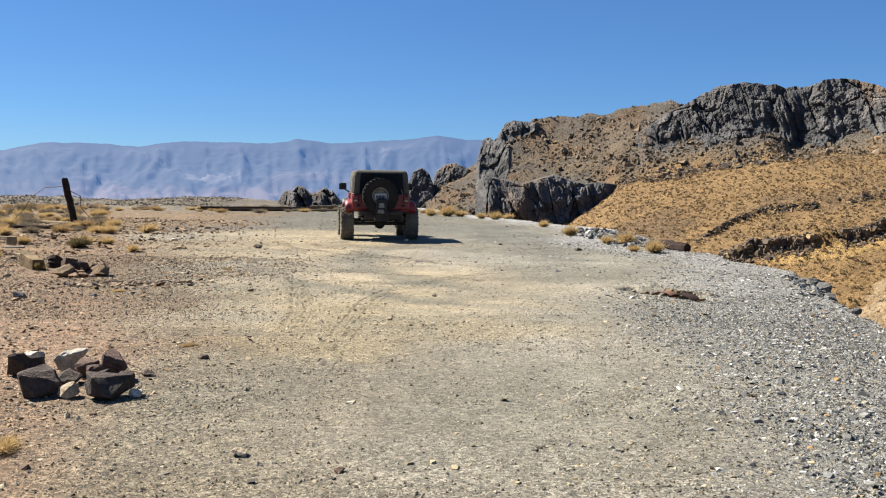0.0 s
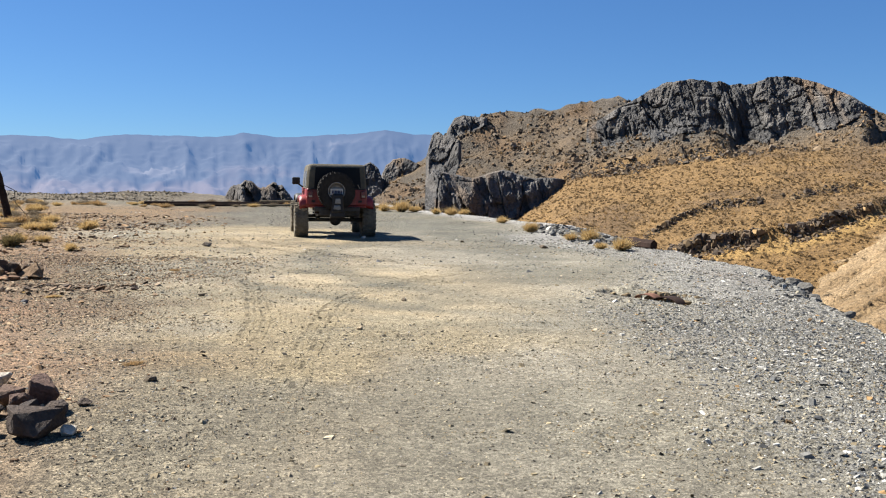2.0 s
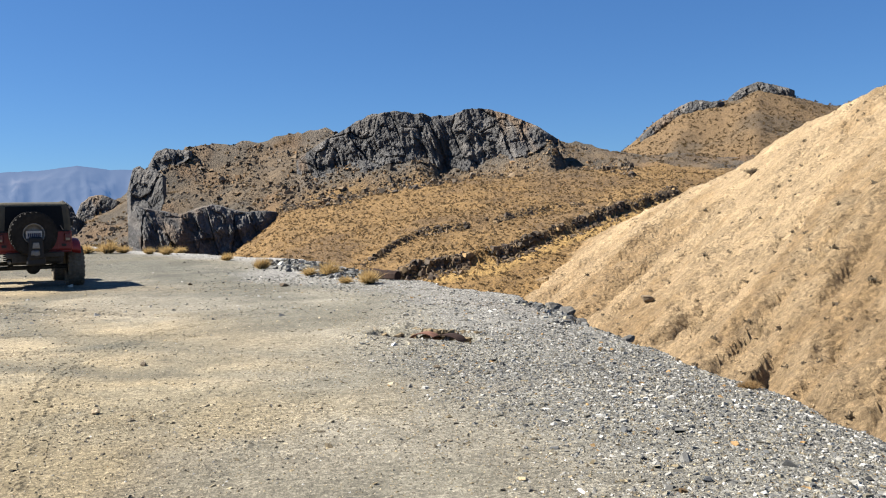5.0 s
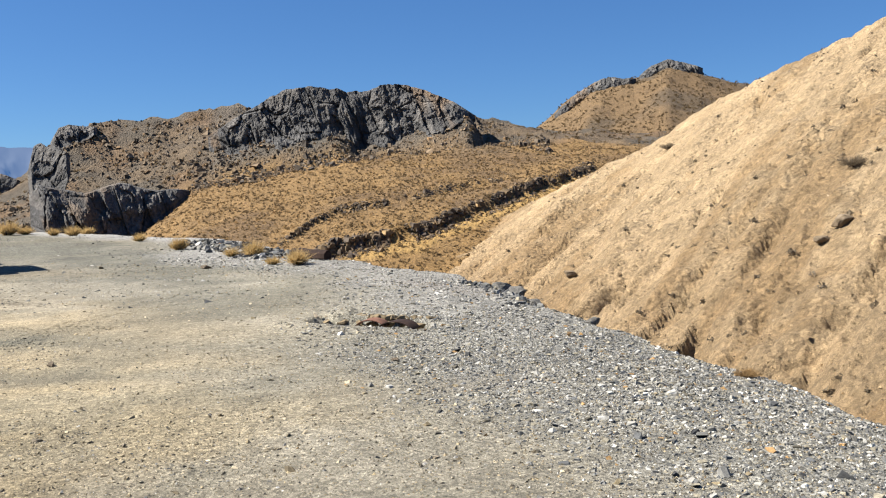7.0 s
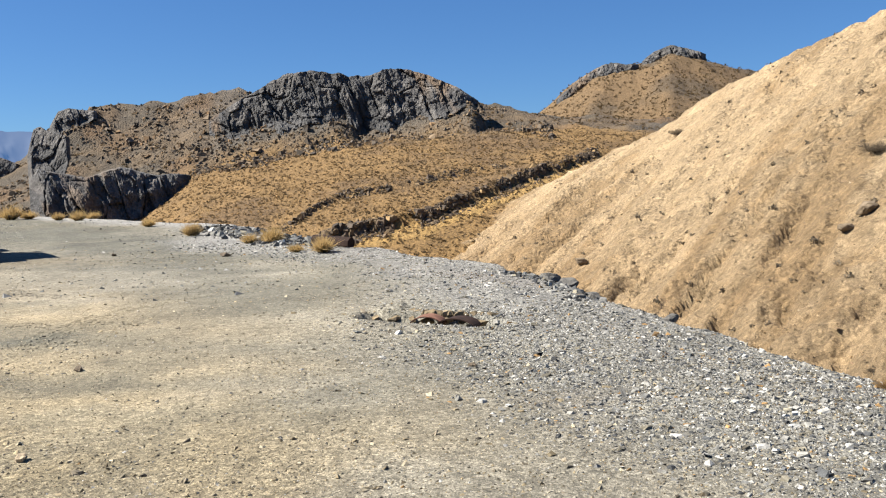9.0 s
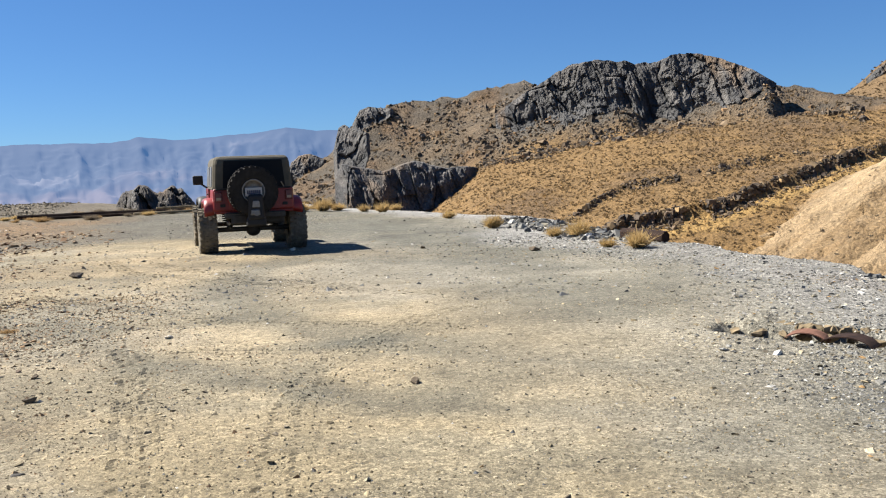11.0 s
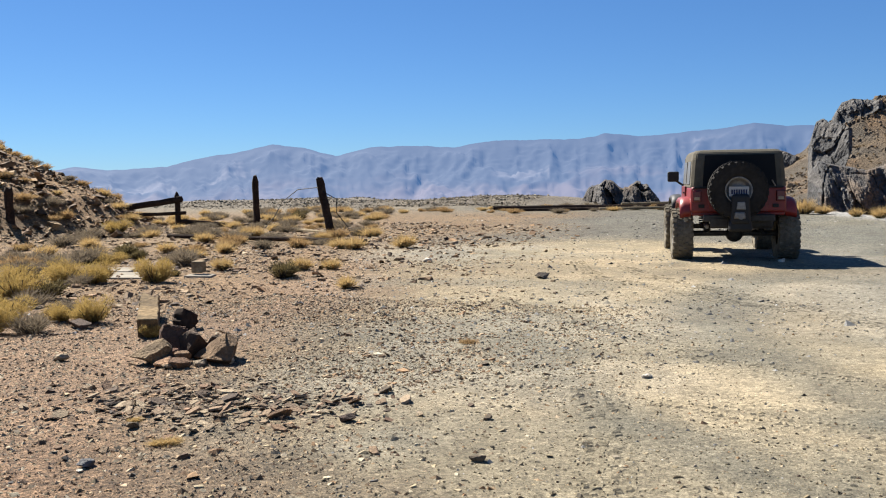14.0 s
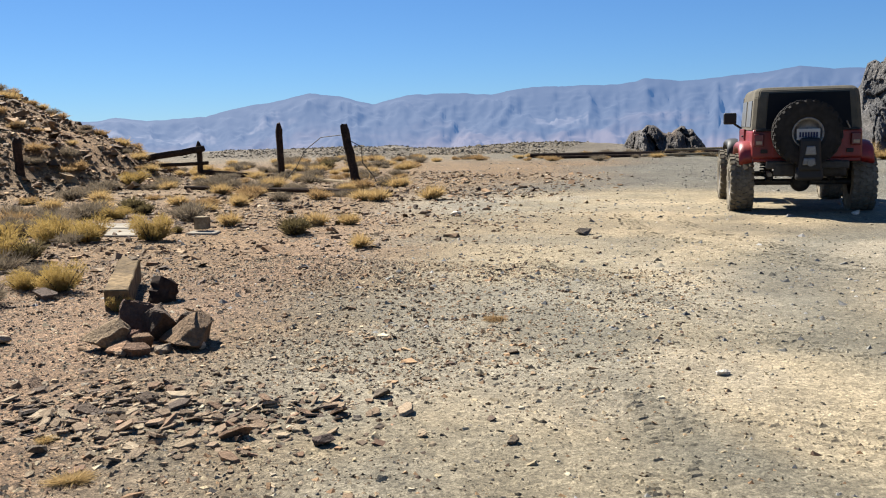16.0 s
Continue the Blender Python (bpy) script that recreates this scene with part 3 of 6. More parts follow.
    for a, b in zip(cuts, cuts[1:]):
        w = b - a + 1
        piece = sheet("buttress", places[:, a:b + 1].reshape(-1, 3), grid_faces(w, nv)[:, ::-1], mat or M_rock, tone[:, a:b + 1].reshape(-1, 3), flat=True)
        piece.parent = outcrop
    return outcrop


crag("rock_outcrop", "dark grey cleft crag crowning the hilltop", CROWN, CROWN_LOW, CROWN_TOP, [crown_range(a) for a in CROWN], 6, 101, 380, 90)
crag("rock_outcrop", "dark grey cliff at the foot of the hill", [2.3, 2.8, 3.6, 5.3, 7.3, 9.2, 11.3],
     [-.038, -.039, -.04, -.04, -.04, -.028, -.008], [.0, .014, .0105, .006, .0115, .005, .004], [150, 150, 150, 150, 153, 157, 164], 6, 131, 260, 70, slope=0.62)
crag("rock_outcrop", "dark broken rock buttress at the hill's corner", [2.3, 2.7, 3.1, 3.7, 4.6], [-.02, -.02, -.015, .0, .03], [.025, .052, .0575, .053, .045], 165, 4, 151, 80, 60, slope=0.5)
crag("rock_outcrop", "low dark rock knob on the ridge", [3.6, 4.1, 4.7, 5.4, 6.2], [.05, .05, .055, .06, .066], [.056, .071, .0745, .073, .072], 212, 4, 161, 90, 30)
crag("rock_outcrop", "dark rock knob on the far summit", [39.8, 40.5, 41.5, 42.4, 43.6], [.108, .11, .116, .112, .11], [.115, .125, .1305, .127, .12], 335, 6, 171, 90, 30)
crag("rock_outcrop", "dark rock shoulder on the far hill", [34.5, 36, 37, 37.9, 38.8, 39.6], [.07, .082, .09, .095, .1, .107], [.078, .1, .11, .117, .113, .112], 328, 6, 181, 120, 40)
crag("rock_outcrop", "black rock knob behind the scree slope", [-2.7, -2.2, -1.85, -1.3, -0.8, -0.4], [-.05, -.045, -.04, -.03, -.025, -.02], [-.02, -.002, .0128, .018, .0105, -.005], 206, 4, 191, 90, 40)
crag("rock_outcrop", "dark rock knob at the top of the scree slope", [-0.7, -0.3, 0.15, 0.8, 1.3, 1.9], [-.02, -.015, -.01, 0, .005, .01], [.0, .0185, .0246, .0261, .0225, .018], 214, 4, 195, 90, 40)
crag("rock_outcrop", "black craggy knoll beyond the terrace", [-11.2, -10.5, -10.05, -9.25, -8.45, -7.9, -7.4, -6.9, -6.2, -5.9], [-.05] * 10, [-.034, -.021, -.0125, -.0085, -.0135, -.0165, -.0115, -.0102, -.0235, -.035], 51.0, 3.4, 201, 220, 60, (0.062, 0.054, 0.047), 3.0, 0.6, M_knoll, 0.16)


# ---- modelling tools ----
def block(bm, c, s, bevel=0.0, top=(1, 1), turn=None, seg=2):
    """A box at c of size s, narrowing to top at its upper side, with rounded edges."""
    tmp = bmesh.new()
    bmesh.ops.create_cube(tmp, size=1)
    for v in tmp.verts:
        k = top if v.co.z > 0 else (1, 1)
        v.co = Vector((v.co.x * s[0] * k[0], v.co.y * s[1] * k[1], v.co.z * s[2]))
    if bevel:
        bmesh.ops.bevel(tmp, geom=tmp.edges[:], offset=bevel, segments=seg, affect="EDGES", profile=0.5)
    m = Matrix.Translation(c) @ (turn.to_4x4() if turn else Matrix())
    tmp.transform(m)
    join(bm, tmp)
    return bm


def join(bm, tmp):
    me = bpy.data.meshes.new("tmp")
    tmp.to_mesh(me)
    tmp.free()
    bm.from_mesh(me)
    bpy.data.meshes.remove(me)


def rod(bm, a, b, r0, r1=None, n=10):
    """A round bar from a to b."""
    a, b = Vector(a), Vector(b)
    r1 = r0 if r1 is None else r1
    tmp = bmesh.new()
    bmesh.ops.create_cone(tmp, cap_ends=True, segments=n, radius1=r0, radius2=r1, depth=(b - a).length)
    tmp.transform(Matrix.Translation((a + b) / 2) @ (b - a).to_track_quat("Z", "Y").to_matrix().to_4x4())
    join(bm, tmp)
    return bm


def lathe(bm, profile, n=40, axis="X"):
    """Turn a profile of (along, radius) about the x axis."""
    rings = []
    for a, r in profile:
        ring = []
        for i in range(n):
            t = 2 * math.pi * i / n
            ring.append(bm.verts.new((a, r * math.cos(t), r * math.sin(t))))
        rings.append(ring)
    for p, q in zip(rings, rings[1:]):
        for i in range(n):
            bm.faces.new((p[i], p[(i + 1) % n], q[(i + 1) % n], q[i]))
    return rings


def part(name, bm, mat, parent=None, label="", smoothed=False):
    me = bpy.data.meshes.new(name)
    bmesh.ops.recalc_face_normals(bm, faces=bm.faces[:])
    if smoothed:
        for f in bm.faces:
            f.smooth = True
    bm.to_mesh(me)
    bm.free()
    me.materials.append(mat)
    ob = new(name, me)
    if parent:
        ob.parent = parent
    if label:
        tagged(ob, label)
    return ob


M_red = plain_material("dusty_red_paint", (0.30, 0.02, 0.016), 0.45, 0.0, 0.3, 5.0, spec=0.5)
M_black = plain_material("black_plastic", (0.009, 0.009, 0.009), 0.6, 0.0, 0.3, 20.0)
M_canvas = plain_material("khaki_canvas", (0.135, 0.12, 0.085), 0.95, 0.0, 0.18, 9.0, 0.3, 0.004)
M_vinyl = plain_material("dark_vinyl_window", (0.008, 0.008, 0.008), 0.55, 0.0, 0.3, 3.0, spec=0.15)
M_clear = plain_material("dusty_side_window", (0.2, 0.2, 0.19), 0.4, 0.0, 0.15, 3.0, spec=0.5)
M_tyre = plain_material("dusty_tyre", (0.235, 0.205, 0.152), 0.95, 0.0, 0.3, 14.0, 0.3, 0.003, 0.2)
M_tyre_dark = plain_material("spare_tyre_rubber", (0.036, 0.033, 0.029), 0.9, 0.0, 0.3, 14.0, 0.3, 0.003, 0.2)
M_alloy = plain_material("dull_alloy", (0.32, 0.31, 0.29), 0.5, 0.7, 0.2, 20.0)
M_steel = plain_material("grimy_steel", (0.07, 0.066, 0.06), 0.6, 0.5, 0.3, 15.0)
M_plate = plain_material("white_plate", (0.55, 0.54, 0.5), 0.5, 0.0, 0.1, 30.0)
M_ink = plain_material("dark_blue_ink", (0.03, 0.03, 0.09), 0.6)
M_lamp = plain_material("red_lamp_glass", (0.16, 0.012, 0.012), 0.25, 0.0, 0.1, 30.0, spec=0.5)
M_amber = plain_material("reflector", (0.5, 0.36, 0.25), 0.25, 0.0, 0.1, 30.0)
M_old_wood = plain_material("weathered_dark_wood", (0.062, 0.04, 0.027), 0.95, 0.0, 0.45, 26.0, 0.7, 0.01, 0.15)
M_grey_wood = plain_material("sun_bleached_wood", (0.36, 0.285, 0.175), 0.95, 0.0, 0.35, 24.0, 0.7, 0.008, 0.15)
M_stump = plain_material("split_grey_timber", (0.22, 0.155, 0.08), 0.95, 0.0, 0.5, 18.0, 0.9, 0.02, 0.15)
M_rust = plain_material("rusted_iron", (0.12, 0.048, 0.03), 0.9, 0.1, 0.45, 14.0, 0.5, 0.004, 0.2)
M_rust_pink = plain_material("faded_rusty_sheet", (0.27, 0.135, 0.09), 0.9, 0.0, 0.35, 9.0, 0.5, 0.004, 0.2)
M_rust_dark = plain_material("dark_rusted_iron", (0.045, 0.025, 0.018), 0.9, 0.1, 0.4, 14.0, 0.5, 0.004, 0.2)
M_concrete = plain_material("pale_concrete", (0.36, 0.32, 0.25), 0.95, 0.0, 0.2, 12.0, 0.5, 0.006, 0.15)
M_wire = plain_material("fence_wire", (0.06, 0.05, 0.04), 0.7, 0.6, 0.2, 30.0)
M_earth = plain_material("broken_brown_earth", (0.27, 0.21, 0.13), 1.0, 0.0, 0.35, 14.0, 0.8, 0.02, 0.1)


# ---- the car ----
def wheel(name, parent, x, y, z, side, mat, dia=0.94, wide=0.36, axis_turn=0.0, label=""):
    """A big off-road wheel; side is +1 where its outer face looks to +x."""
    hub = bpy.data.objects.new(name, None)
    scene.collection.objects.link(hub)
    hub.parent = parent
    hub.matrix_basis = pose(x, y, z, 0, 0, axis_turn)
    if label:
        tagged(hub, label)
    R, w = dia / 2, wide / 2
    bm = bmesh.new()
    lathe(bm, [(-w * 0.80, R * 0.43), (-w * 0.97, R * 0.55), (-w * 1.0, R * 0.8), (-w * 0.93, R * 0.92), (-w * 0.75, R * 0.965), (0, R * 0.972), (w * 0.75, R * 0.965), (w * 0.93, R * 0.92), (w, R * 0.8), (w * 0.97, R * 0.55), (w * 0.80, R * 0.43)], 44)
    n = 26
    for i in range(n):
        for row, off in ((-0.78, 0.0), (-0.27, 0.5), (0.27, 0.0), (0.78, 0.5)):
            a = 2 * math.pi * (i + off) / n
            outer = abs(row) > 0.5
            m = Euler((a, 0, 0)).to_matrix() @ Euler((0, 0, 0.35 * (1 if row > 0 else -1) * (0.4 if outer else 1))).to_matrix()
            c = Euler((a, 0, 0)).to_matrix() @ Vector((row * w, 0, R * (0.962 if outer else 0.975)))
            block(bm, c, (w * 0.42, R * 0.15, R * 0.06), 0, (0.9, 0.9), m)
            if outer and i % 2 == 0:
                c2 = Euler((a, 0, 0)).to_matrix() @ Vector((math.copysign(w * 0.98, row), 0, R * 0.87))
                block(bm, c2, (w * 0.08, R * 0.13, R * 0.16), 0, (1, 1), Euler((a, 0, 0)).to_matrix())
    part("tyre", bm, mat, hub)
    bm = bmesh.new()
    s = side
    lathe(bm, [(s * w * 0.86, R * 0.46), (s * w * 0.9, R * 0.42), (s * w * 0.55, R * 0.38), (s * w * 0.45, R * 0.2), (s * w * 0.5, R * 0.1), (s * w * 0.5, 0.001)], 32)
    for i in range(8):
        a = 2 * math.pi * i / 8
        rod(bm, (s * w * 0.45, R * 0.14 * math.cos(a), R * 0.14 * math.sin(a)), (s * w * 0.58, R * 0.14 * math.cos(a), R * 0.14 * math.sin(a)), 0.012, n=6)
    for i in range(16):
        a = 2 * math.pi * i / 16
        ca, sa = math.cos(a), math.sin(a)
        rod(bm, (s * w * 0.87, R * 0.435 * ca, R * 0.435 * sa), (s * w * 0.92, R * 0.435 * ca, R * 0.435 * sa), 0.011, n=6)
    part("rim", bm, M_alloy, hub, smoothed=True)
    return hub


def build_car():
    car = bpy.data.objects.new("car", None)
    scene.collection.objects.link(car)
    tagged(car, "dusty red off-road car with khaki soft top and big tyres", "car")
    # tub with a tapering rear and a rolled lower edge
    bm = bmesh.new()
    block(bm, (0, 0.35, 1.09), (1.62, 2.02, 0.46), 0.05, (0.985, 0.995), seg=3)
    block(bm, (0, -0.655, 1.08), (1.0, 0.03, 0.40), 0.012)
    block(bm, (0, 0.35, 0.845), (1.56, 1.95, 0.06), 0.02)
    body = part("body", bm, M_red, car)
    bm = bmesh.new()
    block(bm, (0, 2.02, 1.12), (1.36, 1.35, 0.30), 0.07, (0.93, 1.0), seg=3)
    part("bonnet", bm, M_red, car)
    bm = bmesh.new()
    block(bm, (0, 2.72, 1.02), (1.30, 0.08, 0.46), 0.03)
    part("grille", bm, M_black, car)
    # flares over the four wheels
    for sx in (-1, 1):
        for y0, mat in ((0.0, M_red), (2.42, M_black)):
            bm = bmesh.new()
            prof = [(-0.61, 0.88), (-0.60, 0.95), (-0.56, 1.03), (-0.48, 1.09), (-0.38, 1.12), (0.30, 1.12), (0.44, 1.09), (0.54, 1.02), (0.60, 0.94), (0.64, 0.86)]
            rows = []
            for py, pz in prof:
                rows.append([bm.verts.new((sx * px, y0 + py, pz - dz)) for px, dz in ((0.79, -0.015), (0.90, -0.008), (0.955, 0.012), (0.985, 0.05), (0.985, 0.10), (0.95, 0.105), (0.79, 0.07))])
            for p, q in zip(rows, rows[1:]):
                for i in range(6):
                    bm.faces.new((p[i], p[i + 1], q[i + 1], q[i]))
            bm.faces.new(rows[0])
            bm.faces.new(rows[-1][::-1])
            part("fender_flare", bm, mat, car, smoothed=True)
    # soft top: a canvas shell leaning in towards the roof
    bm = bmesh.new()
    lo = [(-0.80, -0.64), (0.80, -0.64), (0.80, 1.28), (-0.80, 1.28)]
    levels = [(1.305, 1.0, 0.0), (1.34, 1.0, 0.0), (1.80, 0.955, 0.05), (1.90, 0.93, 0.09), (1.945, 0.87, 0.15), (1.955, 0.75, 0.25)]
    rings = []
    for z, k, inset in levels:
        ring = []
        for i, (x, y) in enumerate(lo):
            cy = y + (inset if y < 0 else -inset * 0.8)
            for dx, dy in ((0.0, 1.0), (1.0, 0.0)) if i in (0, 2) else ((1.0, 0.0), (0.0, 1.0)):
                r = 0.06
                ring.append(bm.verts.new((k * x - math.copysign(r * dx, x), cy - math.copysign(r * dy, y), z)))
        rings.append(ring)
    n = len(rings[0])
    for p, q in zip(rings, rings[1:]):
        for i in range(n):
            bm.faces.new((p[i], p[(i + 1) % n], q[(i + 1) % n], q[i]))
    bm.faces.new(rings[-1])
    bmesh.ops.recalc_face_normals(bm, faces=bm.faces[:])
    bmesh.ops.bevel(bm, geom=bm.edges[:], offset=0.012, segments=2, affect="EDGES")
    part("soft_top", bm, M_canvas, car)
    # the windows of the top
    bm = bmesh.new()
    pts = [(-0.60, -0.665, 1.32), (0.64, -0.665, 1.32), (0.60, -0.605, 1.86), (-0.56, -0.605, 1.86)]
    front = [bm.verts.new(p) for p in pts]
    rear = [bm.verts.new((p[0], p[1] + 0.03, p[2])) for p in pts]
    bm.faces.new(front)
    bm.faces.new(rear[::-1])
    for i in range(4):
        bm.faces.new((front[i], rear[i], rear[(i + 1) % 4], front[(i + 1) % 4]))
    part("rear_window", bm, M_vinyl, car, "dark vinyl rear window")
    for sx in (-1, 1):
        for y0, y1, nm in ((-0.40, 0.28, "quarter_window"), (0.42, 1.18, "door_window")):
            bm = bmesh.new()
            a = [bm.verts.new((sx * x, y, z)) for x, y, z in ((0.808, y0, 1.36), (0.808, y1, 1.36), (0.780, y1 - 0.06, 1.76), (0.780, y0 + 0.05, 1.76))]
            b = [bm.verts.new((v.co.x - sx * 0.03, v.co.y, v.co.z)) for v in a]
            bm.faces.new(a)
            bm.faces.new(b[::-1])
            for i in range(4):
                bm.faces.new((a[i], b[i], b[(i + 1) % 4], a[(i + 1) % 4]))
            part(nm, bm, M_clear, car, "dusty clear vinyl window")
        bm = bmesh.new()
        block(bm, (sx * 0.66, -0.60, 1.56), (0.045, 0.03, 0.44), 0.01, turn=Euler((-0.09, -sx * 0.08, 0)).to_matrix())
        part("seam", bm, M_canvas, car)
        # windscreen pillar, mirror, door
        bm = bmesh.new()
        block(bm, (sx * 0.72, 1.42, 1.56), (0.07, 0.06, 0.60), 0.015, turn=Euler((0.28, 0, 0)).to_matrix())
        part("windscreen_pillar", bm, M_black, car)
        bm = bmesh.new()
        block(bm, (sx * 0.99, 1.26, 1.50), (0.22, 0.09, 0.20), 0.03, seg=3)
        rod(bm, (sx * 0.80, 1.30, 1.33), (sx * 0.93, 1.27, 1.42), 0.02)
        part("wing_mirror", bm, M_black, car)
        bm = bmesh.new()
        block(bm, (sx * 0.815, 0.82, 1.10), (0.03, 0.86, 0.44), 0.012)
        door = part("door", bm, M_red, car)
        bm = bmesh.new()
        block(bm, (sx * 0.84, 0.50, 1.20), (0.03, 0.14, 0.03), 0.008)
        part("handle", bm, M_black, door)
        bm = bmesh.new()
        block(bm, (sx * 0.70, -0.685, 1.15), (0.15, 0.06, 0.19), 0.015)
        lamp = part("tail_lamp", bm, M_lamp, car)
        bm = bmesh.new()
        block(bm, (sx * 0.70, -0.72, 1.115), (0.09, 0.012, 0.05), 0.003)
        part("reflector", bm, M_amber, lamp)
        bm = bmesh.new()
        block(bm, (sx * 0.62, -0.67, 0.98), (0.10, 0.03, 0.06), 0.008)
        part("vent", bm, M_black, car)
        bm = bmesh.new()
        rod(bm, (sx * 0.46, -0.15, 0.50), (sx * 0.50, -0.05, 0.86), 0.035)
        rod(bm, (sx * 0.46, -0.15, 0.52), (sx * 0.485, -0.09, 0.70), 0.055)
        part("shock_absorber", bm, M_steel, car)
        bm = bmesh.new()
        for k in range(7):
            a = k / 7
            lathe_r = 0.075
            for j in range(10):
                t0, t1 = 2 * math.pi * j / 10, 2 * math.pi * (j + 1) / 10
                z0, z1 = 0.55 + 0.3 * (k + j / 10) / 7, 0.55 + 0.3 * (k + (j + 1) / 10) / 7
                rod(bm, (sx * 0.52 + lathe_r * math.cos(t0), 0.02 + lathe_r * math.sin(t0), z0), (sx * 0.52 + lathe_r * math.cos(t1), 0.02 + lathe_r * math.sin(t1), z1), 0.013, n=5)
        part("coil_spring", bm, M_steel, car)
    bm = bmesh.new()
    block(bm, (0, 1.50, 1.86), (1.42, 0.06, 0.06), 0.015)
    block(bm, (0, 1.36, 1.33), (1.45, 0.06, 0.06), 0.015)
    part("windscreen_frame", bm, M_black, car)
    # bumper, hitch, axle, frame, tank
    bm = bmesh.new()
    block(bm, (0, -0.74, 0.775), (1.20, 0.12, 0.12), 0.02)
    block(bm, (-0.33, -0.76, 0.70), (0.30, 0.10, 0.18), 0.02)
    part("rear_bumper", bm, M_steel, car)
    bm = bmesh.new()
    rod(bm, (-0.80, 0, 0.47), (0.80, 0, 0.47), 0.05, n=14)
    bmesh.ops.create_icosphere(bm, subdivisions=3, radius=0.155, matrix=Matrix.Translation((0.02, -0.01, 0.46)) @ Matrix.Diagonal((1, 0.8, 0.95, 1)))
    part("rear_axle", bm, M_steel, car)
    bm = bmesh.new()
    rod(bm, (-0.80, 2.42, 0.47), (0.80, 2.42, 0.47), 0.05, n=14)
    part("front_axle", bm, M_steel, car)
    for sx in (-1, 1):
        bm = bmesh.new()
        block(bm, (sx * 0.40, 1.2, 0.76), (0.09, 3.7, 0.13), 0.015)
        part("chassis_rail", bm, M_steel, car)
    bm = bmesh.new()
    block(bm, (0.30, -0.38, 0.70), (0.62, 0.42, 0.24), 0.05)
    part("silencer", bm, M_steel, car)
    bm = bmesh.new()
    block(bm, (0.0, 0.9, 0.68), (0.5, 1.3, 0.18), 0.05)
    part("skid_plate", bm, M_black, car)
    bm = bmesh.new()
    rod(bm, (-0.55, -0.30, 0.60), (0.55, -0.16, 0.58), 0.022)
    rod(bm, (-0.50, -0.1, 0.48), (-0.42, 0.9, 0.62), 0.03)
    rod(bm, (0.50, -0.1, 0.48), (0.42, 0.9, 0.62), 0.03)
    part("control_arms", bm, M_steel, car)
    bm = bmesh.new()
    rod(bm, (-0.52, -0.62, 0.62), (-0.52, -0.40, 0.64), 0.035, n=12)
    part("exhaust_pipe", bm, M_alloy, car)
    for x, y in ((-0.91, 0.0), (0.91, 0.0), (-0.91, 2.42), (0.91, 2.42)):
        wheel("wheel", car, x, y, 0.462, -1 if x < 0 else 1, M_tyre)
    # spare wheel on its carrier, with plate, and the black pouch hung below
    bm = bmesh.new()
    block(bm, (-0.04, -0.72, 1.26), (0.30, 0.14, 0.30), 0.03)
    part("spare_carrier", bm, M_black, car)
    spare = wheel("spare_wheel", car, -0.04, -0.90, 1.255, -1, M_tyre_dark, 0.99, 0.32, 90.0, "dark spare tyre on an alloy rim")
    bm = bmesh.new()
    block(bm, (-0.04, -1.06, 1.235), (0.33, 0.012, 0.165), 0.005)
    plate = part("number_plate", bm, M_plate, car, "white number plate with worn characters")
    bm = bmesh.new()
    for i in range(7):
        block(bm, (-0.155 + i * 0.039, -1.069, 1.23), (0.026, 0.006, 0.075), 0.0)
    part("plate_marks", bm, M_ink, plate)
    bm = bmesh.new()
    block(bm, (-0.02, -1.12, 0.94), (0.33, 0.16, 0.50), 0.05, (0.86, 0.8), seg=3)
    block(bm, (-0.02, -1.06, 0.66), (0.40, 0.24, 0.20), 0.05, (0.9, 0.9), seg=3)
    pouch = part("cargo_pouch", bm, M_black, car, "black pouch with silver patches")
    bm = bmesh.new()
    block(bm, (-0.02, -1.195, 1.00), (0.16, 0.02, 0.13), 0.012, (0.75, 1))
    part("silver_patch", bm, M_alloy, pouch)
    bm = bmesh.new()
    block(bm, (-0.04, -1.205, 0.84), (0.20, 0.03, 0.11), 0.02, (0.8, 1))
    rod(bm, (-0.02, -1.21, 0.82), (-0.02, -1.235, 0.82), 0.05, n=16)
    part("hitch_fitting", bm, M_alloy, pouch)
    bm = bmesh.new()
    rod(bm, (0.55, -0.70, 1.42), (0.62, -0.66, 1.30), 0.012)
    part("latch", bm, M_alloy, car)
    bm = bmesh.new()
    block(bm, (0, -0.665, 1.30), (1.5, 0.03, 0.03), 0.008)
    part("tailgate_bar", bm, M_black, car)
    return car


car = build_car()
car.matrix_world = pose(-1.66, 22.8, 0.0, 0, 0, 8.5) @ Matrix.Diagonal((0.9, 0.93, 0.915, 1))


